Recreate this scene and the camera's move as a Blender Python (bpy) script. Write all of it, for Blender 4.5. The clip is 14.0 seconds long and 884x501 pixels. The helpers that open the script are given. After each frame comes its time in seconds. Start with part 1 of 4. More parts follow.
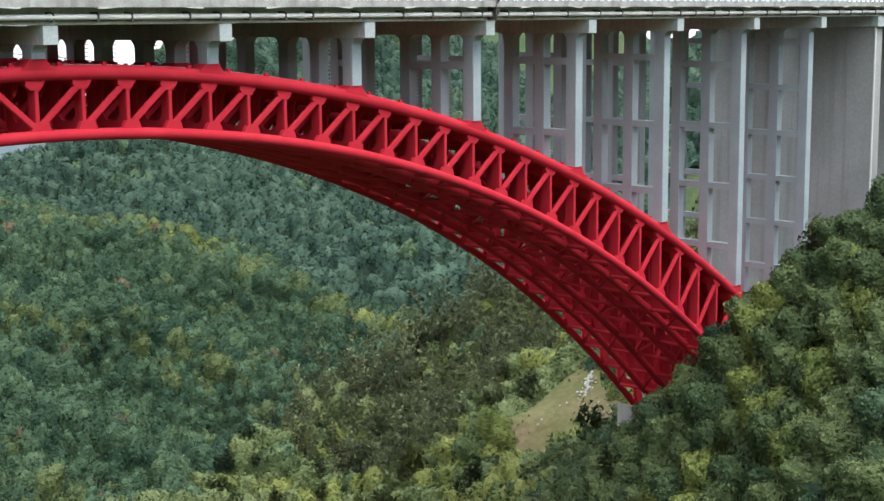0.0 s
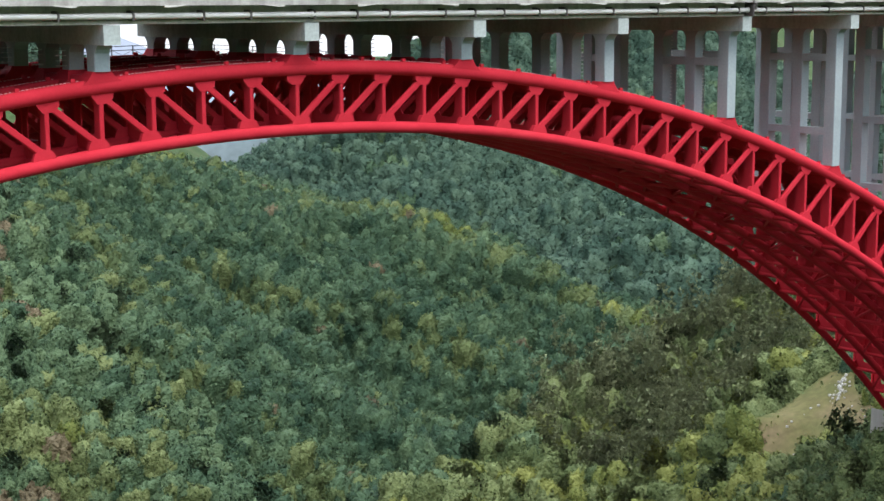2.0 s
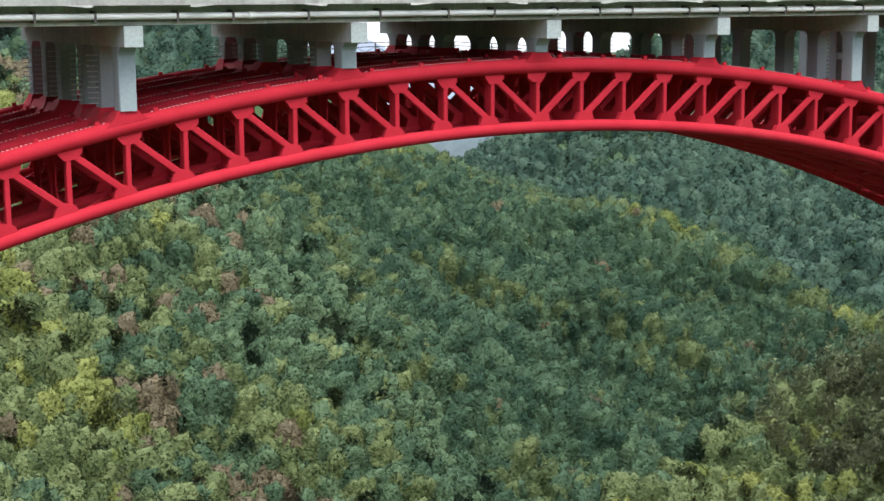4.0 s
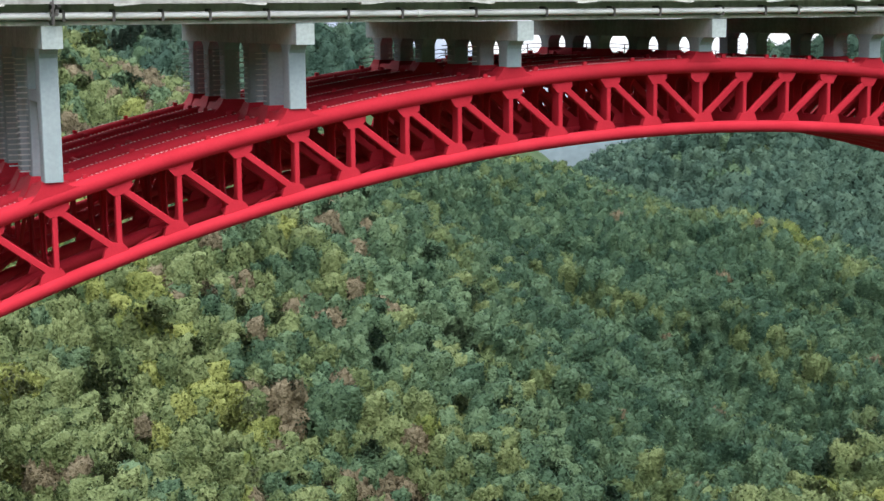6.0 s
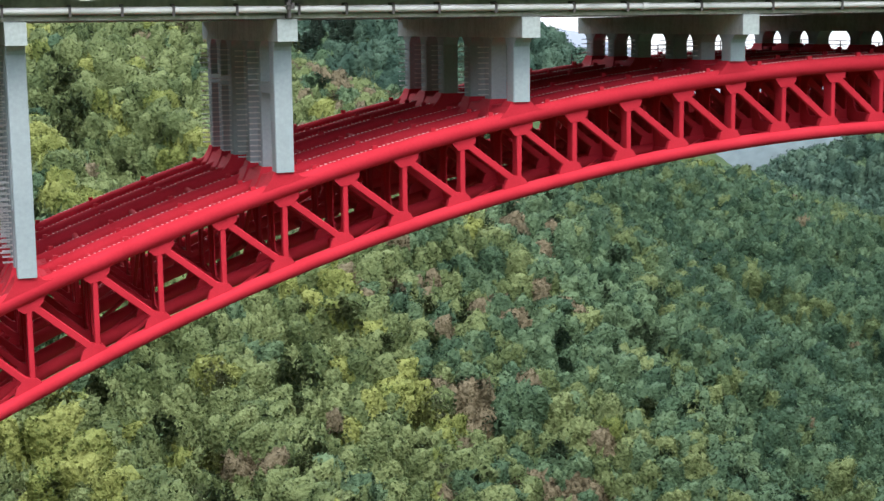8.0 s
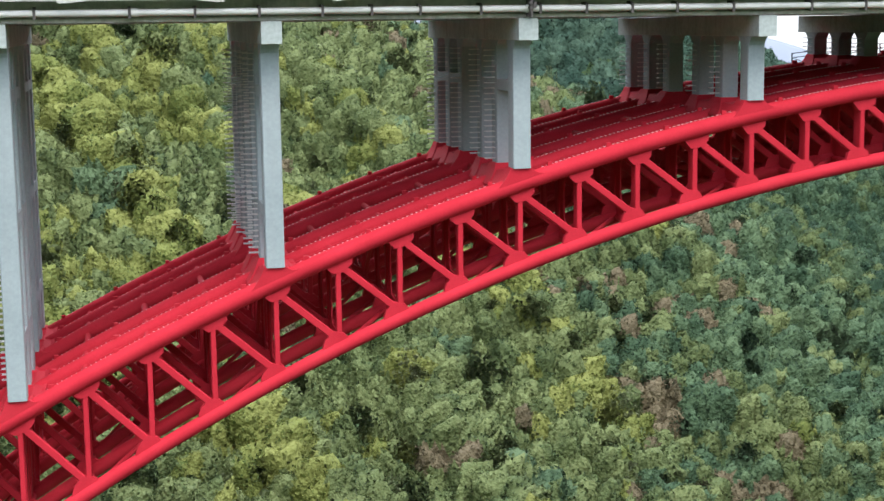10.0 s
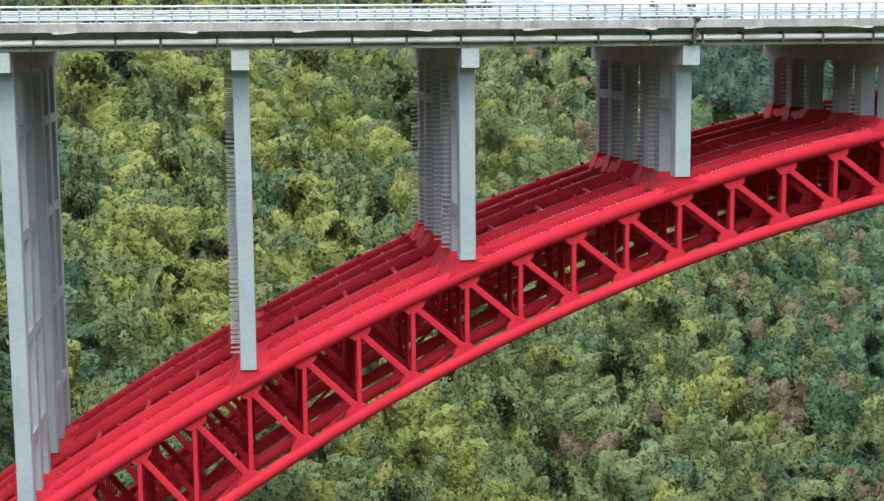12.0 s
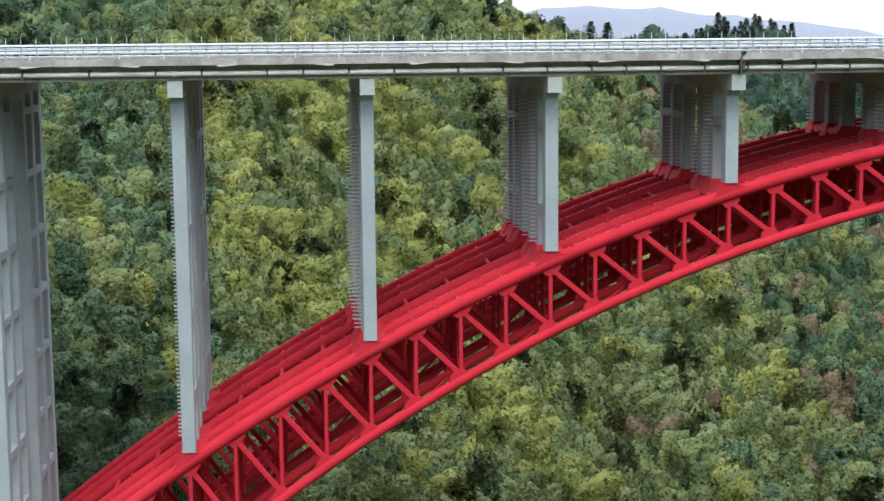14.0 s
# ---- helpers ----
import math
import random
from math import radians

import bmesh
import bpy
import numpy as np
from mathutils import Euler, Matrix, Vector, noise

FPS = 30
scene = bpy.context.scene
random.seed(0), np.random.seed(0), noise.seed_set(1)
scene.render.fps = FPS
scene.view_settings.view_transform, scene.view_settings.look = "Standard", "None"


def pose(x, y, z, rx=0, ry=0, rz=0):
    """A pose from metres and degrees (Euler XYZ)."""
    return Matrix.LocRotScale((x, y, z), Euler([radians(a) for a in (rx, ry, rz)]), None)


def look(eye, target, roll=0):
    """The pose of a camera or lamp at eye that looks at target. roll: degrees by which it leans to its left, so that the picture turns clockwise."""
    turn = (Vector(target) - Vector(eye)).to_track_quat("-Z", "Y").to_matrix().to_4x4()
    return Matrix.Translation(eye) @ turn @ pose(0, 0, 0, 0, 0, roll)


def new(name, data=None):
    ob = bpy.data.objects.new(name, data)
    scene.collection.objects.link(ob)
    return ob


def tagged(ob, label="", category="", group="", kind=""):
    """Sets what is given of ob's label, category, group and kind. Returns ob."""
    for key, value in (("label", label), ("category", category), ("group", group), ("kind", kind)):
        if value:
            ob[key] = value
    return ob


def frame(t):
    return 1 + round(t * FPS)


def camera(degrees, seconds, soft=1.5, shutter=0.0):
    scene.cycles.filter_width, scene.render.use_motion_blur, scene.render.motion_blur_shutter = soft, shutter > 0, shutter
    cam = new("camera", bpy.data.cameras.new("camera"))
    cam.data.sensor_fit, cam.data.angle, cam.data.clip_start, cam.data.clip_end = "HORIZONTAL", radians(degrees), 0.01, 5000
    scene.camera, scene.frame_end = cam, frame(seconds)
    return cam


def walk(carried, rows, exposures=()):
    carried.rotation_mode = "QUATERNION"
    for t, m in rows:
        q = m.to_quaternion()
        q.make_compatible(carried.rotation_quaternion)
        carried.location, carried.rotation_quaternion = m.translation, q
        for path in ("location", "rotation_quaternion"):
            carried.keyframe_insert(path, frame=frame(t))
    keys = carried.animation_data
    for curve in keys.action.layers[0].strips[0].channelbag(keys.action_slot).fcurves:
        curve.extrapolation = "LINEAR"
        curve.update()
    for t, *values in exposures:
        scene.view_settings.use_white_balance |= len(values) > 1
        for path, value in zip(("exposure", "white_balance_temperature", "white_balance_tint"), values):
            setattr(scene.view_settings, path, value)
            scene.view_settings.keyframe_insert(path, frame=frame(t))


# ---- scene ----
cam = camera(33.0, 14.0)
PATH = [
    (0, (-60.10, -94.03, 1.88), (-23.93, -60.39, -5.89), -0.43),
    (0.5, (-60.01, -94.32, 2.06), (-25.36, -59.14, -5.79), -0.46),
    (1, (-59.95, -94.57, 2.23), (-26.89, -57.91, -5.70), -0.44),
    (1.5, (-60.02, -94.74, 2.39), (-28.56, -56.72, -5.64), -0.38),
    (2, (-60.19, -94.81, 2.54), (-30.30, -55.55, -5.55), -0.36),
    (2.5, (-60.34, -94.75, 2.66), (-32.06, -54.33, -5.49), -0.41),
    (3, (-60.44, -94.61, 2.73), (-33.70, -53.16, -5.46), -0.44),
    (3.5, (-60.71, -94.41, 2.73), (-35.57, -51.97, -5.47), -0.43),
    (3.7, (-60.83, -94.31, 2.72), (-36.34, -51.50, -5.49), -0.43),
    (5.8, (-64.36, -91.58, 1.79), (-43.31, -46.89, -5.95), -0.54),
    (6, (-64.70, -91.51, 1.70), (-44.01, -46.65, -6.03), -0.57),
    (6.5, (-65.57, -91.36, 1.50), (-45.90, -46.03, -6.18), -0.64),
    (7, (-66.47, -91.12, 1.31), (-48.27, -45.17, -6.30), -0.68),
    (7.5, (-67.28, -90.77, 1.13), (-50.37, -44.33, -6.41), -0.69),
    (8, (-68.12, -90.36, 0.97), (-52.60, -43.42, -6.53), -0.70),
    (8.5, (-69.09, -89.97, 0.86), (-55.08, -42.56, -6.60), -0.76),
    (8.7, (-69.50, -89.86, 0.82), (-56.11, -42.27, -6.64), -0.79),
    (10.8, (-76.17, -93.19, 1.44), (-67.21, -44.56, -5.97), -0.66),
    (11, (-76.94, -94.92, 1.59), (-68.36, -46.21, -5.79), -0.64),
    (11.5, (-78.82, -99.48, 1.99), (-71.16, -50.61, -5.28), -0.58),
    (12, (-80.50, -104.14, 2.42), (-73.74, -55.13, -4.78), -0.49),
    (12.5, (-81.96, -109.07, 2.91), (-76.05, -59.94, -4.23), -0.47),
    (13, (-83.27, -114.52, 3.45), (-78.15, -65.29, -3.65), -0.48),
    (13.5, (-84.43, -120.36, 4.05), (-79.81, -71.07, -3.00), -0.50),
    (14, (-85.47, -126.31, 4.68), (-80.92, -77.01, -2.35), -0.55),
]
walk(cam, [(t, look(eye, target, roll)) for t, eye, target, roll in PATH], ((0, 0.42), (3.5, 0.40), (7.5, 0.50), (12, 0.42), (14, 0.18)))

# ---------- sky and light ----------
world = bpy.data.worlds.new("overcast_sky")
scene.world = world
world.use_nodes = True
wn = world.node_tree
wn.nodes.clear()
sky = wn.nodes.new("ShaderNodeTexSky")
sky.sky_type, sky.sun_disc = "NISHITA", False
sky.sun_elevation, sky.sun_rotation = radians(60), radians(170)
bg_sky = wn.nodes.new("ShaderNodeBackground")
bg_sky.inputs["Strength"].default_value = 0.10
bg_cloud = wn.nodes.new("ShaderNodeBackground")
bg_cloud.inputs["Strength"].default_value = 1.35
# an overcast sky is about three times brighter overhead than at the horizon
geo = wn.nodes.new("ShaderNodeTexCoord")
sep = wn.nodes.new("ShaderNodeSeparateXYZ")
ramp = wn.nodes.new("ShaderNodeValToRGB")
ramp.color_ramp.elements[0].color = (0.90, 0.93, 1.0, 1)
ramp.color_ramp.elements[1].color = (2.36, 2.50, 2.80, 1)
wn.links.new(geo.outputs["Generated"], sep.inputs[0])
wn.links.new(sep.outputs["Z"], ramp.inputs[0])
wn.links.new(ramp.outputs[0], bg_cloud.inputs["Color"])
mix = wn.nodes.new("ShaderNodeMixShader")
mix.inputs[0].default_value = 0.8
out = wn.nodes.new("ShaderNodeOutputWorld")
wn.links.new(sky.outputs[0], bg_sky.inputs["Color"])
wn.links.new(bg_sky.outputs[0], mix.inputs[1])
wn.links.new(bg_cloud.outputs[0], mix.inputs[2])
wn.links.new(mix.outputs[0], out.inputs[0])

sun_data = bpy.data.lights.new("sun", "SUN")
sun_data.energy, sun_data.angle, sun_data.color = 2.2, radians(30), (1.0, 0.965, 0.91)
sun = new("sun", sun_data)
sun.matrix_world = look((15, -85, 150), (0, 0, 0))

# ---------- materials ----------


def material(name, rough=0.6, metal=0.0):
    m = bpy.data.materials.new(name)
    m.use_nodes = True
    b = m.node_tree.nodes["Principled BSDF"]
    b.inputs["Roughness"].default_value, b.inputs["Metallic"].default_value = rough, metal
    return m, m.node_tree.nodes, m.node_tree.links, b


def varied(name, colours, scale, rough=0.6, detail=6, bump=0.0, bump_scale=20.0, fine=None, stretch=None, metal=0.0, streaks=None):
    """A surface whose colour wanders between the given ones, with a finer grain and streaks over it."""
    m, n, l, b = material(name, rough, metal)
    co = n.new("ShaderNodeTexCoord")
    src = co.outputs["Object"]
    if stretch:
        mp = n.new("ShaderNodeMapping")
        mp.inputs["Scale"].default_value = stretch
        l.new(src, mp.inputs[0])
        src = mp.outputs[0]
    tex = n.new("ShaderNodeTexNoise")
    tex.inputs["Scale"].default_value, tex.inputs["Detail"].default_value = scale, detail
    l.new(src, tex.inputs["Vector"])
    ramp = n.new("ShaderNodeValToRGB")
    e = ramp.color_ramp.elements
    while len(e) < len(colours):
        e.new(0.5)
    for i, c in enumerate(colours):
        e[i].position = 0.3 + 0.4 * i / max(1, len(colours) - 1)
        e[i].color = (*c, 1)
    l.new(tex.outputs[0], ramp.inputs[0])
    colour = ramp.outputs[0]
    if fine:
        t2 = n.new("ShaderNodeTexNoise")
        t2.inputs["Scale"].default_value, t2.inputs["Detail"].default_value = fine[0], 4
        l.new(co.outputs["Object"], t2.inputs["Vector"])
        mul = n.new("ShaderNodeMix")
        mul.data_type, mul.blend_type = "RGBA", "OVERLAY"
        mul.inputs["Factor"].default_value = fine[1]
        l.new(colour, mul.inputs["A"])
        l.new(t2.outputs[0], mul.inputs["B"])
        colour = mul.outputs["Result"]
    if streaks:
        mp2 = n.new("ShaderNodeMapping")
        mp2.inputs["Scale"].default_value = streaks[0]
        l.new(co.outputs["Object"], mp2.inputs[0])
        t3 = n.new("ShaderNodeTexNoise")
        t3.inputs["Scale"].default_value, t3.inputs["Detail"].default_value = 1.0, 5
        l.new(mp2.outputs[0], t3.inputs["Vector"])
        r3 = n.new("ShaderNodeMapRange")
        r3.inputs["From Min"].default_value, r3.inputs["From Max"].default_value = 0.52, 0.75
        r3.inputs["To Max"].default_value = streaks[2]
        l.new(t3.outputs[0], r3.inputs["Value"])
        mx = n.new("ShaderNodeMix")
        mx.data_type = "RGBA"
        l.new(r3.outputs[0], mx.inputs["Factor"])
        l.new(colour, mx.inputs["A"])
        mx.inputs["B"].default_value = (*streaks[1], 1)
        colour = mx.outputs["Result"]
    l.new(colour, b.inputs["Base Color"])
    if bump:
        t4 = n.new("ShaderNodeTexNoise")
        t4.inputs["Scale"].default_value, t4.inputs["Detail"].default_value = bump_scale, 5
        l.new(co.outputs["Object"], t4.inputs["Vector"])
        bp = n.new("ShaderNodeBump")
        bp.inputs["Strength"].default_value = bump
        l.new(t4.outputs[0], bp.inputs["Height"])
        l.new(bp.outputs[0], b.inputs["Normal"])
    return m


def foliage(name, colours, scale, light=0.25, relief=0.6):
    """Leaves: colour wanders over the slope, from crown to crown and from spray to spray; some light passes through."""
    m, n, l, b = material(name, 0.6)
    b.inputs["Specular IOR Level"].default_value = 0.08
    geo = n.new("ShaderNodeNewGeometry")
    tex = n.new("ShaderNodeTexNoise")
    tex.inputs["Scale"].default_value, tex.inputs["Detail"].default_value = scale, 4
    l.new(geo.outputs["Position"], tex.inputs["Vector"])
    crown = n.new("ShaderNodeAttribute")
    crown.attribute_name = "crown"
    value = None
    for src, weight, bias in ((tex.outputs[0], 0.55, 0.0), (crown.outputs["Fac"], 0.55, -0.23), (geo.outputs["Random Per Island"], 0.44, -0.10)):
        step = n.new("ShaderNodeMath")
        step.operation = "MULTIPLY_ADD"
        step.inputs[1].default_value, step.inputs[2].default_value = weight, bias
        l.new(src, step.inputs[0])
        if value is not None:
            l2 = n.new("ShaderNodeMath")
            l.new(value, l2.inputs[0])
            l.new(step.outputs[0], l2.inputs[1])
            step = l2
        value = step.outputs[0]
    ramp = n.new("ShaderNodeValToRGB")
    e = ramp.color_ramp.elements
    while len(e) < len(colours):
        e.new(0.5)
    for i, c in enumerate(colours):
        e[i].position = 0.12 + 0.62 * i / (len(colours) - 1)
        e[i].color = (*c, 1)
    l.new(value, ramp.inputs[0])
    l.new(ramp.outputs[0], b.inputs["Base Color"])
    if relief:
        lumps = n.new("ShaderNodeTexVoronoi")
        lumps.feature = "SMOOTH_F1"
        lumps.inputs["Scale"].default_value, lumps.inputs["Detail"].default_value, lumps.inputs["Roughness"].default_value = 0.85, 2, 0.65
        lumps.inputs["Smoothness"].default_value = 0.25
        l.new(geo.outputs["Position"], lumps.inputs["Vector"])
        bp = n.new("ShaderNodeBump")
        bp.inputs["Strength"].default_value, bp.inputs["Distance"].default_value = relief, -1.1
        l.new(lumps.outputs[0], bp.inputs["Height"])
        l.new(bp.outputs[0], b.inputs["Normal"])
    tr = n.new("ShaderNodeBsdfTranslucent")
    l.new(ramp.outputs[0], tr.inputs["Color"])
    ms = n.new("ShaderNodeMixShader")
    ms.inputs[0].default_value = light
    l.new(b.outputs[0], ms.inputs[1])
    l.new(tr.outputs[0], ms.inputs[2])
    l.new(ms.outputs[0], n["Material Output"].inputs["Surface"])
    return m


RED = varied("red_steel_paint", [(0.42, 0.022, 0.036), (0.50, 0.028, 0.046)], 0.35, rough=0.6, fine=(6.0, 0.12), streaks=((0.25, 0.25, 0.05), (0.50, 0.06, 0.065), 0.15))
GREY = varied("grey_column_paint", [(0.27, 0.32, 0.34), (0.325, 0.375, 0.395)], 0.3, rough=0.6, fine=(5.0, 0.15), bump=0.05, streaks=((1.2, 1.2, 0.06), (0.30, 0.31, 0.31), 0.35))
CONCRETE = varied("weathered_concrete", [(0.42, 0.42, 0.40), (0.55, 0.54, 0.51)], 0.5, rough=0.85, fine=(4.0, 0.3), bump=0.15, bump_scale=6, streaks=((1.5, 1.5, 0.12), (0.20, 0.195, 0.18), 0.6))
CAP = varied("cool_grey_cap_concrete", [(0.34, 0.39, 0.39), (0.45, 0.49, 0.48)], 0.5, rough=0.85, fine=(4.0, 0.3), bump=0.12, bump_scale=6, streaks=((1.5, 1.5, 0.12), (0.20, 0.21, 0.20), 0.5))
# concrete darkened in colour for the shade under the deck
SOFFIT = varied("shade_darkened_soffit_concrete", [(0.085, 0.09, 0.092), (0.125, 0.125, 0.125)], 0.5, rough=0.9, fine=(4.0, 0.3))
PIER = varied("stained_pier_concrete", [(0.27, 0.28, 0.27), (0.35, 0.36, 0.35)], 0.12, rough=0.9, fine=(3.0, 0.2), bump=0.1, streaks=((0.8, 0.8, 0.05), (0.17, 0.16, 0.155), 0.6))
PIPE = varied("grey_white_pipe", [(0.60, 0.60, 0.58), (0.72, 0.72, 0.70)], 0.4, rough=0.5, fine=(3.0, 0.2), streaks=((0.3, 3, 3), (0.3, 0.29, 0.27), 0.4))
RAIL = varied("white_rail_paint", [(0.42, 0.46, 0.50), (0.56, 0.59, 0.61)], 0.6, rough=0.4)
POST = varied("blue_grey_post_paint", [(0.20, 0.27, 0.34), (0.27, 0.34, 0.41)], 0.6, rough=0.45)
DARK = varied("rusty_dark_steel", [(0.045, 0.04, 0.04), (0.09, 0.08, 0.075)], 2.0, rough=0.7)
GALV = varied("galvanised_steel", [(0.42, 0.44, 0.45), (0.56, 0.57, 0.58)], 2.0, rough=0.5, metal=0.15)
PALE_RED = varied("worn_pale_pink_paint", [(0.50, 0.22, 0.22), (0.66, 0.46, 0.45)], 3.0, rough=0.5)
KERB = varied("stained_kerb_concrete", [(0.26, 0.25, 0.235), (0.40, 0.39, 0.37)], 0.8, rough=0.9, fine=(5.0, 0.35), bump=0.2, bump_scale=5, streaks=((0.9, 0.9, 0.10), (0.13, 0.115, 0.10), 0.7))
ASPHALT = varied("asphalt", [(0.045, 0.045, 0.047), (0.06, 0.06, 0.06)], 1.0, rough=0.9)
EARTH = varied("forest_floor", [(0.026, 0.046, 0.020), (0.042, 0.068, 0.028), (0.060, 0.070, 0.034)], 0.06, rough=0.95, fine=(0.6, 0.5), bump=0.6, bump_scale=0.8)
GRASS = varied("dry_meadow", [(0.066, 0.082, 0.028), (0.112, 0.104, 0.044), (0.17, 0.130, 0.076)], 0.09, rough=0.95, fine=(0.8, 0.5), bump=0.3, bump_scale=2)
CHALK = varied("bare_white_rubble", [(0.34, 0.33, 0.30), (0.46, 0.45, 0.42)], 1.0, rough=0.9)
ROCK = varied("grey_rock", [(0.22, 0.21, 0.20), (0.36, 0.35, 0.33)], 0.5, rough=0.9, bump=0.5, bump_scale=1.5, stretch=(1, 1, 0.3))
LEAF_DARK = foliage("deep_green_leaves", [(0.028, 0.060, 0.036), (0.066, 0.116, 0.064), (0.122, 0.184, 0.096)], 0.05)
LEAF_MID = foliage("fresh_green_leaves", [(0.054, 0.088, 0.041), (0.112, 0.150, 0.061), (0.180, 0.222, 0.093)], 0.06)
LEAF_LIME = foliage("yellow_green_leaves", [(0.084, 0.122, 0.038), (0.166, 0.198, 0.056), (0.252, 0.278, 0.087)], 0.07)
LEAF_BROWN = foliage("brown_withered_leaves", [(0.085, 0.076, 0.048), (0.145, 0.122, 0.075), (0.200, 0.168, 0.106)], 0.1)
LEAF_PINE = foliage("blue_green_needles", [(0.080, 0.125, 0.095), (0.125, 0.185, 0.130), (0.185, 0.250, 0.175)], 0.08, 0.3)
LEAF_FEATHER = foliage("soft_olive_needles", [(0.170, 0.205, 0.110), (0.240, 0.280, 0.150), (0.310, 0.345, 0.190)], 0.06, 0.4)
for m_, v_ in ((RED, 0.03), (GREY, 0.03), (CONCRETE, 0.05), (CAP, 0.05), (SOFFIT, 0.1), (PIER, 0.1), (EARTH, 0.1), (GRASS, 0.1)):
    m_.node_tree.nodes["Principled BSDF"].inputs["Specular IOR Level"].default_value = v_
# distance haze is put into the colour: bluer leaves for the far hills
LEAF_FAR = foliage("haze_tinted_far_leaves", [(0.024, 0.054, 0.040), (0.048, 0.090, 0.064), (0.084, 0.138, 0.094)], 0.04)
BARK = varied("bark", [(0.06, 0.045, 0.035), (0.12, 0.09, 0.07)], 3, rough=0.9)

# ---------- mesh helpers ----------


class Mesh:
    """Gathers vertices and faces of one mesh."""

    def __init__(self):
        self.v, self.f = [], []

    def add(self, verts, faces):
        o = len(self.v)
        self.v += [tuple(p) for p in verts]
        self.f += [tuple(i + o for i in q) for q in faces]
        return self

    def box(self, x0, x1, y0, y1, z0, z1):
        p = [(x, y, z) for z in (z0, z1) for x, y in ((x0, y0), (x1, y0), (x1, y1), (x0, y1))]
        return self.add(p, [(3, 2, 1, 0), (4, 5, 6, 7), (0, 1, 5, 4), (1, 2, 6, 5), (2, 3, 7, 6), (3, 0, 4, 7)])

    def extrude(self, loop, way):
        """A prism: a closed loop of points pushed along a vector, capped at both ends."""
        n = len(loop)
        a = [Vector(p) for p in loop]
        b = [p + Vector(way) for p in a]
        return self.add(a + b, [tuple(range(n))[::-1], tuple(range(n, 2 * n))] + [(i, (i + 1) % n, n + (i + 1) % n, n + i) for i in range(n)])

    def post(self, x, y, hx, hy, z0, z1, c=0.08):
        """An upright with chamfered corners."""
        loop = [(x + hx - c, y - hy), (x + hx, y - hy + c), (x + hx, y + hy - c), (x + hx - c, y + hy), (x - hx + c, y + hy), (x - hx, y + hy - c), (x - hx, y - hy + c), (x - hx + c, y - hy)]
        return self.extrude([(px, py, z0) for px, py in loop], (0, 0, z1 - z0))

    def sweep(self, pts, r, n=12, caps=True):
        """A round tube along points."""
        pts = [Vector(p) for p in pts]
        o = len(self.v)
        for i, p in enumerate(pts):
            d = (pts[min(i + 1, len(pts) - 1)] - pts[max(i - 1, 0)]).normalized()
            side = d.cross(Vector((0, 0, 1)))
            if side.length < 1e-3:
                side = Vector((1, 0, 0))
            side.normalize()
            up = side.cross(d)
            rad = r[i] if isinstance(r, (list, tuple)) else r
            for k in range(n):
                a = 2 * math.pi * k / n
                self.v.append(tuple(p + side * (math.cos(a) * rad) + up * (math.sin(a) * rad)))
        for i in range(len(pts) - 1):
            for k in range(n):
                k2 = (k + 1) % n
                self.f.append((o + i * n + k, o + i * n + k2, o + (i + 1) * n + k2, o + (i + 1) * n + k))
        if caps:
            self.f.append(tuple(o + k for k in range(n))[::-1])
            self.f.append(tuple(o + (len(pts) - 1) * n + k for k in range(n)))
        return self

    def bar(self, p0, p1, w, h):
        """A rectangular bar between two points in an upright plane; w across (y), h in the plane."""
        a, b = Vector(p0), Vector(p1)
        d = (b - a).normalized()
        side = Vector((0, 1, 0)) if abs(d.y) < 0.9 else Vector((1, 0, 0))
        up = d.cross(side).normalized()
        side = up.cross(d)
        c = 0.15 * min(w, h)
        prof = [(w / 2 - c, -h / 2), (w / 2, -h / 2 + c), (w / 2, h / 2 - c), (w / 2 - c, h / 2), (-w / 2 + c, h / 2), (-w / 2, h / 2 - c), (-w / 2, -h / 2 + c), (-w / 2 + c, -h / 2)]
        return self.extrude([a + side * s + up * t for s, t in prof], b - a)

    def make(self, name, mat, smooth=False):
        me = bpy.data.meshes.new(name)
        me.from_pydata(self.v, [], self.f)
        me.materials.append(mat)
        if smooth:
            me.shade_smooth()
            me.set_sharp_from_angle(angle=radians(50))
        return me


def part(name, mesh, mat, parent, label="", smooth=False):
    ob = new(name, mesh.make(name, mat, smooth) if isinstance(mesh, Mesh) else mesh)
    ob.parent = parent
    return tagged(ob, label, kind="stuff" if name == "tread" else "")


def thing(name, label, category, group="", kind="", at=(0, 0, 0)):
    ob = new(name)
    ob.empty_display_size = 0.5
    ob.location = at
    return tagged(ob, label, category, group, kind)


# ---------- the plan of the bridge ----------
BAY, PANEL = 16.0, 4.0
WIDTH = 27.8
RIB_Y = (2.35, 6.63, 10.91, 16.89, 21.17, 25.45)
TOP_R, LOW_R = 0.56, 0.46


def drop(x):
    return 0.00305 * x * x + 2.1e-8 * x ** 4


def seat(x):
    return -1.02 - drop(x)


def top_z(x):
    return -1.05 - TOP_R - 0.45 - drop(x)


def low_z(x):
    return top_z(x) - 4.65 - 0.00028 * x * x - 3.0e-8 * x ** 4


ARCH_END = 120


def ground_height(x, y):
    return float(terrain(np.array([x], float), np.array([y], float))[0])


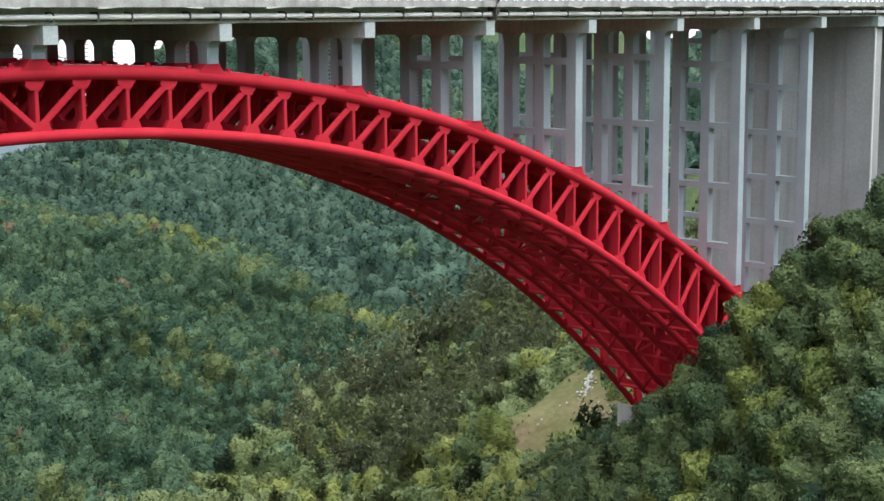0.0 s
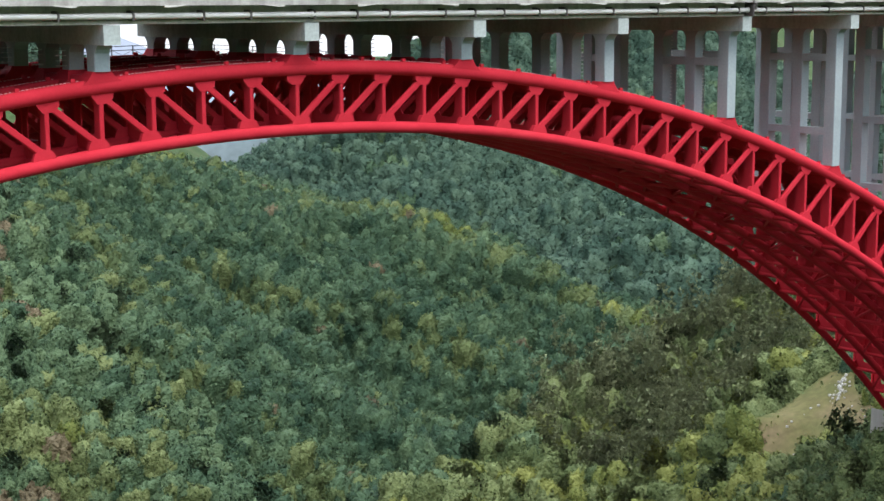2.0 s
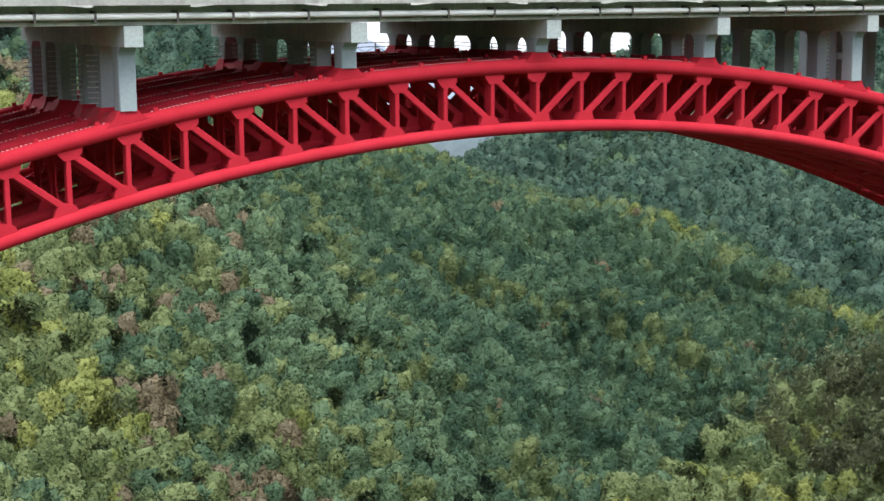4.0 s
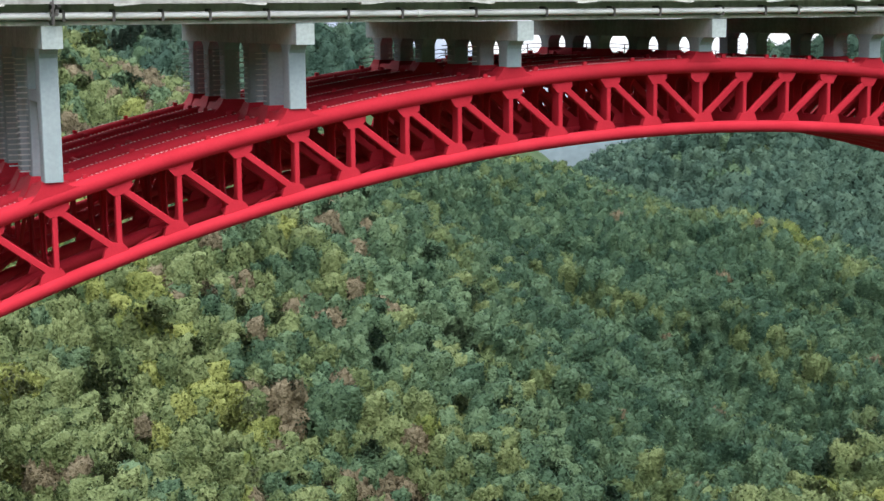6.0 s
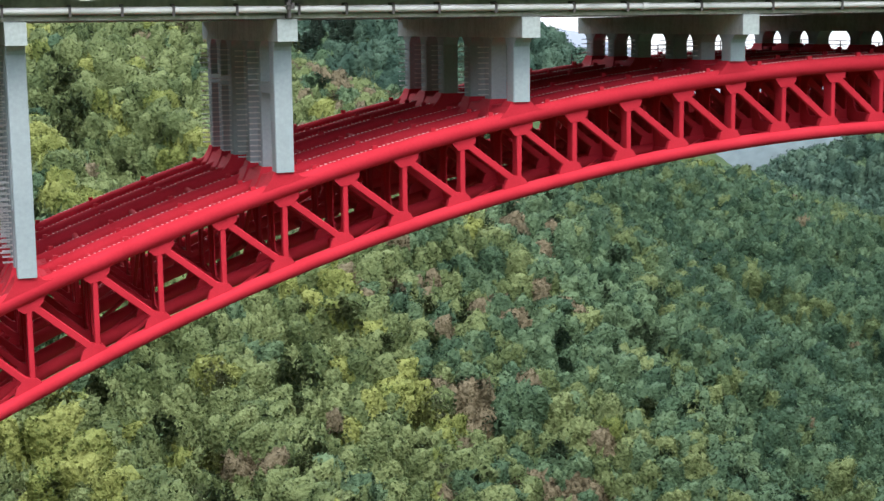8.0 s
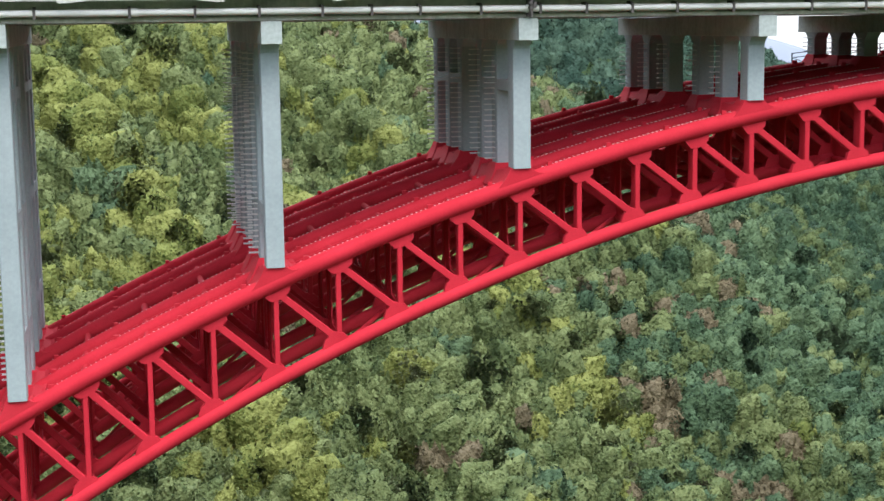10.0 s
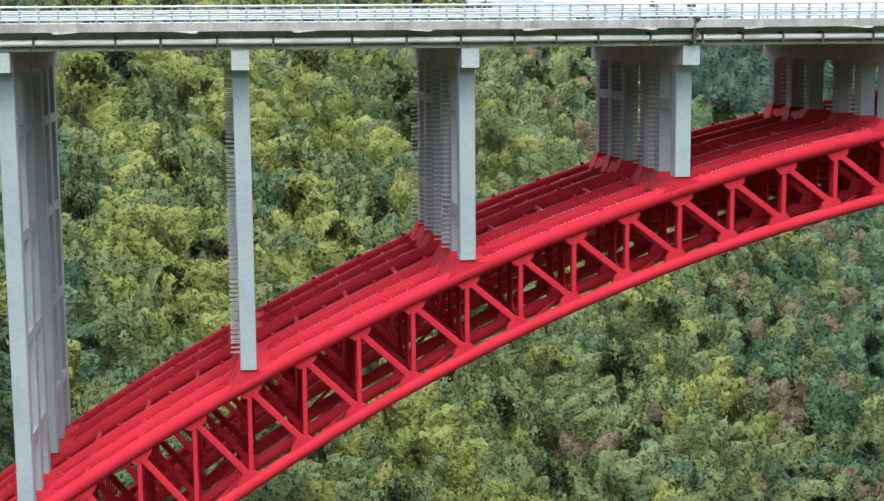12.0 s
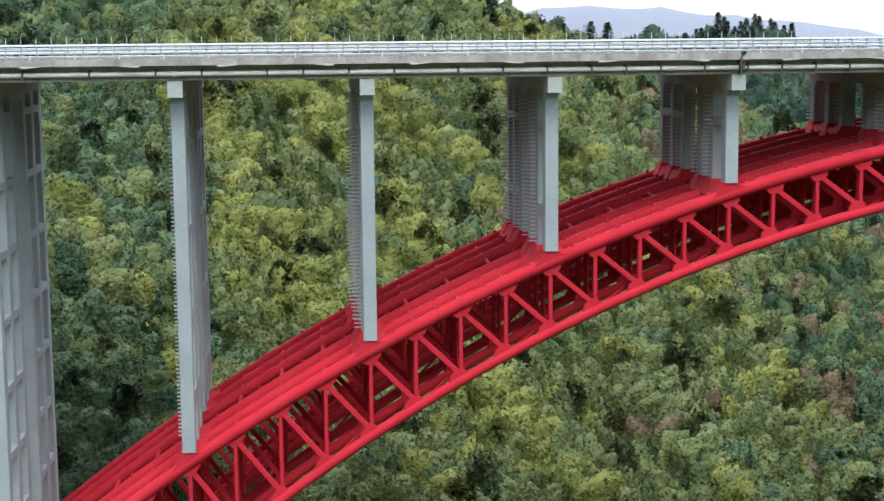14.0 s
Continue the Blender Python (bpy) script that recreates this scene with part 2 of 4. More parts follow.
# crests of the hills: x, y, z along each, then slope and curvature of their sides
HILLS = (
    # its unseen west end is raised to block low sky light
    ([(-600, 0, 190), (-420, 50, 120), (-250, 100, 36), (-150, 190, 14), (-103, 255, 18), (-42, 272, 13), (-32, 276, 4), (-24, 282, -8), (18, 305, -16), (70, 305, -27), (120, 290, -37), (134, 285, -41), (149, 280, -54), (157, 272, -72)], 0.30, 0.0020),
    ([(163, 256, -58), (169, 235, -50), (188, 206, -64), (201, 182, -77), (206, 160, -92)], 0.45, 0.0030),
    ([(262, 560, -80), (308, 501, -57), (334, 422, -50), (370, 400, -28), (450, 390, -4), (600, 420, 10)], 0.45, 0.0010),
    ([(317, 464, -44), (325, 447, -19), (338, 430, -10), (368, 412, -6), (440, 400, 2)], 1.1, 0.001),
    ([(262, 250, -86), (285, 235, -56), (350, 190, -10), (420, 130, 8), (520, 60, 16)], 0.55, 0.002),
    ([(74, 100, -97), (92, 109, -85), (113, 115, -81), (133, 120, -79), (151, 126, -76), (172, 134, -74), (190, 122, -62), (215, 95, -54), (240, 30, -28), (260, -60, -5)], 0.5, 0.003),
    ([(104, 8, -47), (93, -6, -32), (86, -18, -22), (88, -40, -11), (110, -70, -2), (160, -120, 14)], 1.0, 0.005),
    ([(126, 76, -80), (138, 67, -72), (152, 60, -60), (152, 40, -55), (136, 15, -48), (160, -20, -22), (240, -60, -6)], 0.45, 0.003),
    # unseen ridge behind the camera, added to block low sky light
    ([(-900, -200, 200), (-600, -440, 170), (0, -520, 130), (500, -420, 160), (800, -100, 160)], 0.5, 0.001),
    ([(-60, 560, 12), (40, 520, 2), (78, 470, 4), (112, 450, 0), (150, 440, -2), (170, 433, -24), (182, 428, -55)], 0.7, 0.001),
)


def spurs(x, y):
    """Small spurs and gullies running down the slopes, between 0 and 1."""
    q = (0.8 * x + 0.45 * y) / 9.0 + 0.9 * np.sin(y / 37.0) + 0.7 * np.sin(x / 29.0 + y / 51.0)
    return 1 - np.abs(np.sin(q))


def crest_near(x, y, hills):
    """Distance in plan to the nearest of some crests."""
    best = np.full_like(x, 1e3)
    for crest, _, _ in hills:
        for (x0, y0, _), (x1, y1, _) in zip(crest, crest[1:]):
            dx, dy = x1 - x0, y1 - y0
            t = np.clip(((x - x0) * dx + (y - y0) * dy) / (dx * dx + dy * dy), 0, 1)
            best = np.minimum(best, np.hypot(x - x0 - t * dx, y - y0 - t * dy))
    return best


def terrain(x, y):
    """Height of the ground: the valley floor and the hills' sides, melted into each other."""
    k = 0.14
    acc = np.exp(k * np.full_like(x, -165.0 + 60))
    for crest, a, b in HILLS:
        best = np.full_like(x, -1e3)
        for (x0, y0, z0), (x1, y1, z1) in zip(crest, crest[1:]):
            dx, dy = x1 - x0, y1 - y0
            s = np.clip(((x - x0) * dx + (y - y0) * dy) / (dx * dx + dy * dy), 0, 1)
            d = np.hypot(x - x0 - s * dx, y - y0 - s * dy)
            best = np.maximum(best, z0 + s * (z1 - z0) - a * d - b * d * d / (1 + d / 250))
        acc = acc + np.exp(k * (np.clip(best, -190, 200) + 60))
    h = np.log(acc) / k - 60
    g = 2.6 * np.sin(x * 0.071 + 1.3 * np.sin(y * 0.043)) * np.sin(y * 0.059 + 1.1 * np.sin(x * 0.037)) + 1.2 * np.sin(x * 0.17 + y * 0.11) * np.sin(y * 0.19 - x * 0.07)
    return h + g + 4.5 * spurs(x, y) * np.clip((y - 20) / 60, 0, 1) * np.clip((260 - y) / 60, 0, 1) - 1.0 + 4.0 * (spurs(x, y) - 0.36) * np.clip((50 - x) / 60, 0, 1) * np.clip((y - 20) / 60, 0, 1) * np.clip((235 - y) / 50, 0, 1)


def axis(lo, hi, step, far):
    inner = np.arange(lo, hi + 0.1, step)
    grow = step * np.cumsum(1.28 ** np.arange(1, 40))
    grow = grow[grow < far]
    return np.concatenate([lo - grow[::-1], inner, hi + grow])


def sheet(name, xs, ys, height, mat):
    gx, gy = np.meshgrid(xs, ys)
    gz = height(gx.ravel(), gy.ravel())
    v = np.stack([gx.ravel(), gy.ravel(), gz], 1)
    nx, ny = len(xs), len(ys)
    i = (np.arange(ny - 1)[:, None] * nx + np.arange(nx - 1)[None]).ravel()
    f = np.stack([i, i + 1, i + nx + 1, i + nx], 1)
    return quads(name, v, f, mat, True)


def quads(name, v, f, mat, smooth=False):
    """One mesh from arrays of vertices and four-cornered faces."""
    me = bpy.data.meshes.new(name)
    me.vertices.add(len(v))
    me.vertices.foreach_set("co", v.astype(np.float32).ravel())
    me.loops.add(4 * len(f))
    me.loops.foreach_set("vertex_index", f.astype(np.int32).ravel())
    me.polygons.add(len(f))
    me.polygons.foreach_set("loop_start", np.arange(0, 4 * len(f), 4, dtype=np.int32))
    me.update(calc_edges=True)
    me.materials.append(mat)
    if smooth:
        me.shade_smooth()
    return me


# ---------- ground ----------
ground = new("ground", sheet("ground", axis(-300, 480, 5, 4200), axis(-160, 560, 5, 4200), terrain, EARTH))
tagged(ground, "steep wooded valley sides with dark earth", "ground", kind="structure")

# ---------- arch ribs ----------


def chord_points(f, y, step=2.0):
    n = int(2 * ARCH_END / step)
    return [(-ARCH_END + i * step, y, f(-ARCH_END + i * step)) for i in range(n + 1)]


def plate(loop_xz, y, t):
    return Mesh().extrude([(x, y - t / 2, z) for x, z in loop_xz], (0, t, 0))


def rib_meshes():
    """The meshes of one rib, at y = 0, as (name, mesh, smooth, label)."""
    out = [("top_chord", Mesh().sweep(chord_points(top_z, 0), TOP_R, 20).make("top_chord", RED, True), ""),
           ("bottom_chord", Mesh().sweep(chord_points(low_z, 0), LOW_R, 18).make("bottom_chord", RED, True), "")]
    n = int(ARCH_END / PANEL)
    for j in range(-n, n + 1):
        x = j * PANEL
        zt, zl = top_z(x), low_z(x)
        out.append(("vertical", Mesh().bar((x, 0, zl), (x, 0, zt), 0.34, 0.34).make("vertical", RED), ""))
        st, sl = (top_z(x + 1) - top_z(x - 1)) / 2, (low_z(x + 1) - low_z(x - 1)) / 2
        s = 1 if x < 0 else -1  # towards the crown
        bt = zt - TOP_R * 0.8
        loop = [(x - 0.8 * s, bt - 0.8 * s * st), (x + 0.95 * s, bt + 0.95 * s * st), (x + 0.9 * s, bt - 0.45 + 0.9 * s * st), (x + 0.5 * s, bt - 0.78 + 0.5 * s * st), (x - 0.28 * s, bt - 0.78), (x - 0.62 * s, bt - 0.3 - 0.62 * s * st)]
        out.append(("gusset_plate", plate(loop if s > 0 else loop[::-1], 0, 0.40).make("gusset_plate", RED), ""))
        bl = zl + LOW_R * 0.8
        loop = [(x + 0.62 * s, bl + 0.62 * s * sl), (x - 1.15 * s, bl - 1.15 * s * sl), (x - 0.95 * s, bl + 0.6 - 0.95 * s * sl), (x - 0.4 * s, bl + 0.75), (x + 0.28 * s, bl + 0.62)]
        out.append(("gusset_plate", plate(loop if s < 0 else loop[::-1], 0, 0.40).make("gusset_plate", RED), ""))
        if j < n:
            xa, xb = (x, x + PANEL) if x < 0 else (x + PANEL, x)
            out.append(("diagonal", Mesh().bar((xa, 0, top_z(xa) - 0.6), (xb, 0, low_z(xb) + 0.5), 0.36, 0.46).make("diagonal", RED), ""))
    treads = Mesh()
    x = -ARCH_END + 1.0
    while x < ARCH_END - 1:
        if all(abs(x - BAY * k) > 1.5 for k in range(-7, 8)):
            z = top_z(x) + TOP_R
            treads.box(x - 0.08, x + 0.08, 0.04, 0.14, z - 0.05, z + 0.04)
        x += 0.30
    out.append(("tread", treads.make("tread", PALE_RED), "row of small worn tread bars"))
    for j in range(-n, n, 1):
        x = j * PANEL + 2
        z = top_z(x) + TOP_R
        out.append(("lug", Mesh().extrude([(x - 0.15, -0.16, z - 0.1), (x + 0.15, -0.16, z - 0.1), (x + 0.15, 0.10, z - 0.1), (x - 0.15, 0.10, z - 0.1)], (0, 0, 0.34)).make("lug", RED), ""))
    return out


RIB = rib_meshes()
for y in RIB_Y:
    rib = thing("arch_rib", "red painted steel tube truss arch rib", "arch rib", "ribs of the arch", at=(0, y, 0))
    for name, me, label in RIB:
        part(name, me, RED, rib, label)



def ring_plate(x, ya, yb, z0, z1):
    """A stiff plate between two ribs with a rounded opening in its middle."""
    ym, zm, a, b = (ya + yb) / 2, (z0 + z1) / 2, (yb - ya) / 2, (z1 - z0) / 2
    outer, inner = [], []
    for k in range(16):
        t = 2 * math.pi * (k + 0.5) / 16
        c, s = math.cos(t), math.sin(t)
        q = 1 / max(abs(c), abs(s))
        outer.append((ym + a * c * q, zm + b * s * q))
        q2 = 1 / (abs(c) ** 5 + abs(s) ** 5) ** 0.2
        inner.append((ym + (a - 1.0) * c * q2, zm + (b - 0.95) * s * q2))
    m = Mesh()
    v = [(x + d, y, z) for d in (-0.05, 0.05) for ring in (outer, inner) for y, z in ring]
    f = []
    for k in range(16):
        k2 = (k + 1) % 16
        f += [(k, k2, 16 + k2, 16 + k), (32 + k2, 32 + k, 48 + k, 48 + k2), (16 + k, 16 + k2, 48 + k2, 48 + k)]
    return m.add(v, f)


bracing = thing("cross_bracing", "red painted steel tubes tying the arch ribs together", "bracing")
n = int(ARCH_END / PANEL)
for j in range(-n, n + 1):
    x = j * PANEL
    part("cross_tube", Mesh().sweep([(x, RIB_Y[0], top_z(x) - 0.1), (x, RIB_Y[-1], top_z(x) - 0.1)], 0.22, 8), RED, bracing, smooth=True)
    part("cross_tube", Mesh().sweep([(x, RIB_Y[0], low_z(x)), (x, RIB_Y[-1], low_z(x))], 0.24, 8), RED, bracing, smooth=True)
    for g in (RIB_Y[:3], RIB_Y[3:]):
        for ya, yb in zip(g, g[1:]):
            part("diaphragm", ring_plate(x, ya, yb, low_z(x), top_z(x)), RED, bracing)
    if j % 2 == 0:
        ya, yb = RIB_Y[2], RIB_Y[3]
        part("sway_brace", Mesh().bar((x, ya, top_z(x)), (x, yb, low_z(x)), 0.26, 0.26), RED, bracing)
        part("sway_brace", Mesh().bar((x + 0.3, ya, low_z(x)), (x + 0.3, yb, top_z(x)), 0.26, 0.26), RED, bracing)
    if j < n and j % 2:
        for ya, yb in zip(RIB_Y, RIB_Y[1:]):
            part("lateral_brace", Mesh().sweep([(x, ya, low_z(x)), (x + PANEL, yb, low_z(x + PANEL))], 0.16, 6), RED, bracing, smooth=True)

for g in (RIB_Y[:3], RIB_Y[3:]):
    for ya, yb in zip(g, g[1:]):
        m = Mesh()
        xs = [-ARCH_END + 4 * i for i in range(2 * n + 1)]
        m.add([(x, y, top_z(x) + dz) for x in xs for y, dz in ((ya, -0.10), (yb, -0.10), (yb, -0.16), (ya, -0.16))],
              [tuple(4 * i + k for k in q) for i in range(len(xs) - 1) for q in ((0, 1, 5, 4), (1, 2, 6, 5), (2, 3, 7, 6), (3, 0, 4, 7))])
        part("cover_plate", m, RED, bracing, "long red steel plate between top tubes")
        for f in (0.24, 0.42, 0.58, 0.76):
            y = ya + f * (yb - ya)
            part("stiffener", Mesh().add([(x, y + dy, top_z(x) + dz) for x in xs for dy, dz in ((-0.05, -0.11), (-0.05, 0.10), (0.05, 0.10), (0.05, -0.11))],
                 [tuple(4 * i + c for c in q) for i in range(len(xs) - 1) for q in ((0, 4, 5, 1), (1, 5, 6, 2), (2, 6, 7, 3))]), RED, bracing)

# ---------- lattice railing of the walkway on the far rib ----------
walkway = thing("walkway_railing", "dark steel lattice railing along the far top tube of the arch", "railing")
wy = RIB_Y[-1] + 0.5
for lift in (0.55, 1.0, 1.35):
    part("rail", Mesh().sweep([(x, wy, top_z(x) + lift) for x in range(-18, 47, 4)], 0.035, 5), DARK, walkway)
for i in range(-9, 23):
    x = 2.0 * i
    part("post", Mesh().box(x - 0.04, x + 0.04, wy - 0.04, wy + 0.04, top_z(x) + 0.2, top_z(x) + 1.38), DARK, walkway)
    for a, b in ((0, 1), (1, 0), (1, 2), (2, 1)):
        part("lattice_bar", Mesh().bar((x + a, wy, top_z(x + a) + (0.55 if a == 1 else 1.0)), (x + b, wy, top_z(x + b) + (0.55 if b == 1 else 1.0)), 0.04, 0.04), DARK, walkway)

# ---------- bents: columns with a cap beam ----------


def rung_mesh(x, y, z0, z1, side):
    m = Mesh()
    z = z0 + 0.3
    while z < z1 - 0.3:
        for dy in (-0.17, 0.17):
            m.box(min(x, x + 0.66 * side), max(x, x + 0.66 * side), y + dy - 0.03, y + dy + 0.03, z - 0.03, z + 0.03)
        m.box(x + 0.66 * side - 0.03, x + 0.66 * side + 0.03, y - 0.2, y + 0.2, z - 0.03, z + 0.03)
        z += 0.36
    return m


RUNG = Mesh().box(0, 0.66, -0.2, -0.14, -0.03, 0.03).box(0, 0.66, 0.14, 0.2, -0.03, 0.03).box(0.60, 0.66, -0.14, 0.14, -0.03, 0.03).make("rung", GALV)
RUNG_LEFT = Mesh().box(0, 0.66, -0.2, -0.14, -0.03, 0.03).box(0, 0.66, 0.14, 0.2, -0.03, 0.03).box(0, 0.06, -0.14, 0.14, -0.03, 0.03).make("rung", GALV)


def bent(k):
    x = BAY * k
    on_arch = abs(k) <= 7
    b = thing("spandrel_bent", "grey painted columns on red seats under a concrete cap beam" if abs(k) <= 6 else "tall grey painted columns under a concrete cap beam", "bridge bent", "bents of the bridge", at=(x, 0, 0))
    cap = Mesh().extrude([(-0.6, 0, 0.03), (0.6, 0, 0.03), (0.62, 0, 0.06), (0.62, 0, 1.38), (-0.62, 0, 1.38), (-0.62, 0, 0.06)], (0, WIDTH, 0))
    part("cap_beam", cap, CAP, b, "weathered pale concrete cap beam")
    side = -1 if k <= 0 else 1
    for i, y in enumerate(RIB_Y):
        z0 = seat(x) if on_arch else -60
        part("column", Mesh().post(0, y, 0.58, 0.66, z0, 0.04, 0.06), GREY, b)
        if i and -z0 > 1.6:
            if abs(k) > 5:
                tagged(part("ladder", rung_mesh(0.58 * side, y, z0, 0, side), GALV, b, "row of bare steel climbing rungs"), kind="stuff")
            else:
                z = z0 + 0.3
                while z < -0.3:
                    part("rung", RUNG if side > 0 else RUNG_LEFT, GALV, b).location = (0.58 * side + (0.0 if side > 0 else -0.66), y, z)
                    z += 0.36
    for y in RIB_Y:
        for q in (-1, 1):
            loop = [(y + 0.62 * q, 0.05), (y + 1.2 * q, 0.05), (y + 0.98 * q, -0.10), (y + 0.78 * q, -0.30), (y + 0.62 * q, -0.62)]
            part("haunch", Mesh().extrude([(-0.55, a, z) for a, z in (loop if q < 0 else loop[::-1])], (1.1, 0, 0)), GREY, b)
    if on_arch:
        s = (top_z(x + 1) - top_z(x - 1)) / 2
        zb, zt = top_z(x) + 0.25, seat(x) + 0.02
        for y in RIB_Y:
            # each column stands on a flared box that widens in a curve onto its tube
            outer = (y in (RIB_Y[0], RIB_Y[3]), y in (RIB_Y[2], RIB_Y[5]))
            rings = [(1.55, 2.10, 0.0), (1.15, 1.60, 0.30), (0.88, 1.10, 0.62), (0.70, 0.76, 1.0)]
            m = Mesh()
            v = [(px, y + py, zb + f * (zt - zb) + px * s * (1 - f)) for hx, hy, f in rings for px, py in ((-hx, -min(hy, 0.52) if outer[0] else -hy), (hx, -min(hy, 0.52) if outer[0] else -hy), (hx, min(hy, 0.52) if outer[1] else hy), (-hx, min(hy, 0.52) if outer[1] else hy))]
            faces = [tuple(4 * q + c for c in (e, (e + 1) % 4, (e + 1) % 4 + 4, e + 4)) for q in range(3) for e in range(4)]
            part("pedestal", m.add(v, faces + [(12, 13, 14, 15), (3, 2, 1, 0)]), RED, b, "flared red steel pedestal")
        for g in (RIB_Y[:3], RIB_Y[3:]):
            zr = zb + 0.66 * (zt - zb)
            loop = [(-1.5, zb - 1.5 * s - 0.1), (1.5, zb + 1.5 * s - 0.1), (0.72, zr + 0.4 * s), (-0.72, zr - 0.4 * s)]
            part("seat_beam", Mesh().extrude([(px, g[0] + 0.8, pz) for px, pz in loop], (0, g[2] - g[0] - 1.6, 0)), RED, b, "low red steel beam between the pedestals")
    z, pitch = (-4.2, 7.35) if abs(k) == 6 else (-1.7, 5.9) if abs(k) == 7 else (-2.9, 7.5)
    while on_arch and z > seat(x) + 2.5:
        for g in (RIB_Y[:3], RIB_Y[3:]):
            for ya, yb in zip(g, g[1:]):
                part("tie_beam", Mesh().extrude([(-0.55, ya + 0.6, z - 0.36), (0.55, ya + 0.6, z - 0.36), (0.55, ya + 0.6, z + 0.36), (-0.55, ya + 0.6, z + 0.36)], (0, yb - ya - 1.2, 0)), GREY, b)
        z -= pitch
    return b


for k in range(-7, 8):
    bent(k)

# ---------- solid end piers ----------


def end_pier(x):
    p = thing("end_pier", "broad stained concrete wall pier with a white downpipe", "bridge pier", "end piers", at=(x, 0, 0))
    for y0, y1 in ((0.6, 11.9), (WIDTH - 11.9, WIDTH - 0.6)):
        part("wall", Mesh().post(0, (y0 + y1) / 2, 1.1, (y1 - y0) / 2, -75, 0.03, 0.08), PIER, p)
    part("cap_beam", Mesh().extrude([(-1.4, 0, 0.03), (1.4, 0, 0.03), (1.5, 0, 0.1), (1.5, 0, 1.38), (-1.5, 0, 1.38), (-1.5, 0, 0.1)], (0, WIDTH, 0)), CAP, p)
    s = -1 if x > 0 else 1
    for y in (0.45, WIDTH - 0.45):
        part("downpipe", Mesh().sweep([(1.2 * s, y, 1.6), (1.2 * s, y, -60)], 0.13, 10), PIPE, p, "white plastic downpipe", True)


for x in (-8 * BAY, 8 * BAY, -9 * BAY - 4, 9 * BAY + 4):
    end_pier(x)

# ---------- arch feet ----------


def foot(s):
    t = thing("arch_abutment", "grey rock and concrete block at the arch foot", "abutment", "abutments of the arch")
    part("thrust_block", Mesh().extrude([(s * 106.5, 0.3, -80), (s * 127, 0.3, -80), (s * 127, 0.3, -40), (s * 115, 0.3, -40), (s * 111, 0.3, low_z(111) - 0.6), (s * 106.8, 0.3, low_z(107) - 0.7)], (0, WIDTH - 0.6, 0)), ROCK, t)


foot(1)
foot(-1)

# ---------- clearing by the arch foot ----------


def disc(name, cx, cy, rx, ry, lift, mat, ragged, seed):
    r_ = random.Random(seed)
    m = Mesh()
    rings, seg = 8, 40
    edge = [1 + ragged * (r_.random() - 0.5) for _ in range(seg)]
    pts = [(cx, cy)]
    for i in range(1, rings + 1):
        for k in range(seg):
            a = 2 * math.pi * k / seg
            q = i / rings * edge[k]
            u_, v_ = rx * q * math.cos(a), ry * q * math.sin(a)
            pts.append((cx + 0.77 * u_ + 0.64 * v_, cy + 0.64 * u_ - 0.77 * v_))
    px, py = np.array(pts).T
    pz = terrain(px, py) + lift
    v = list(zip(px.tolist(), py.tolist(), pz.tolist()))
    f = [(0, 1 + k, 1 + (k + 1) % seg) for k in range(seg)]
    for i in range(rings - 1):
        o = 1 + i * seg
        f += [(o + k, o + seg + k, o + seg + (k + 1) % seg, o + (k + 1) % seg) for k in range(seg)]
    return new(name, m.add(v, f).make(name, mat, True))


tagged(disc("clearing", 134, 58, 22, 11, 0.9, GRASS, 0.45, 3), "dry grassy clearing with bare earth tracks", "meadow", kind="structure")
rubble, rr = Mesh(), random.Random(9)
for i in range(80):
    t = rr.uniform(0, 1)
    x, y = 144.5 + 4.5 * t + rr.gauss(0, 0.7), 62 + 2.2 * t + rr.gauss(0, 0.6)
    if i > 52:
        x, y = rr.uniform(124, 150), rr.uniform(52, 65)
    w = rr.uniform(0.07, 0.30)
    z = ground_height(x, y) + 0.85
    rubble.extrude([(x - w, y - 0.6 * w, z), (x + 0.5 * w, y - w, z), (x + w, y + 0.4 * w, z), (x - 0.3 * w, y + w, z)], (0.1 * w, 0, 0.16 + 0.5 * w))
tagged(new("rubble", rubble.make("rubble", CHALK)), "loose white rubble strewn on the grass", "rubble", kind="stuff")

# ---------- deck ----------
DECK_X = 330.0
deck = thing("bridge_deck", "long weathered concrete road deck on girders", "bridge deck")
for i in range(12):
    y = 0.85 + i * (WIDTH - 1.7) / 11
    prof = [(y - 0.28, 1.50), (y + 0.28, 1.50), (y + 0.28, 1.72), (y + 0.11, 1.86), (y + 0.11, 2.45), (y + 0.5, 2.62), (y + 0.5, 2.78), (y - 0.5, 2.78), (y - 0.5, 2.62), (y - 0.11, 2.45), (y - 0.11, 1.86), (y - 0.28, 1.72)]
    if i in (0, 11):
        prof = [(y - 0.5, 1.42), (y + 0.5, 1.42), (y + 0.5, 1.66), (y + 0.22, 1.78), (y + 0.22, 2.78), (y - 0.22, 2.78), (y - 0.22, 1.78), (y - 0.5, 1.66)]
    # inner girders carry the underside's shade in their colour
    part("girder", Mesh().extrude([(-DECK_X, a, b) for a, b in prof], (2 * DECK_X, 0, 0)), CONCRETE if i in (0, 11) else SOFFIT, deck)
part("slab", Mesh().extrude([(-DECK_X, a, b) for a, b in [(-0.75, 2.80), (WIDTH + 0.75, 2.80), (WIDTH + 0.75, 3.02), (-0.75, 3.02)]], (2 * DECK_X, 0, 0)), CONCRETE, deck)
for y0, y1 in ((0.2, 12.6), (13.6, WIDTH - 0.2)):
    part("carriageway", Mesh().box(-DECK_X, DECK_X, y0, y1, 3.024, 3.10), ASPHALT, deck, "dark asphalt carriageway")
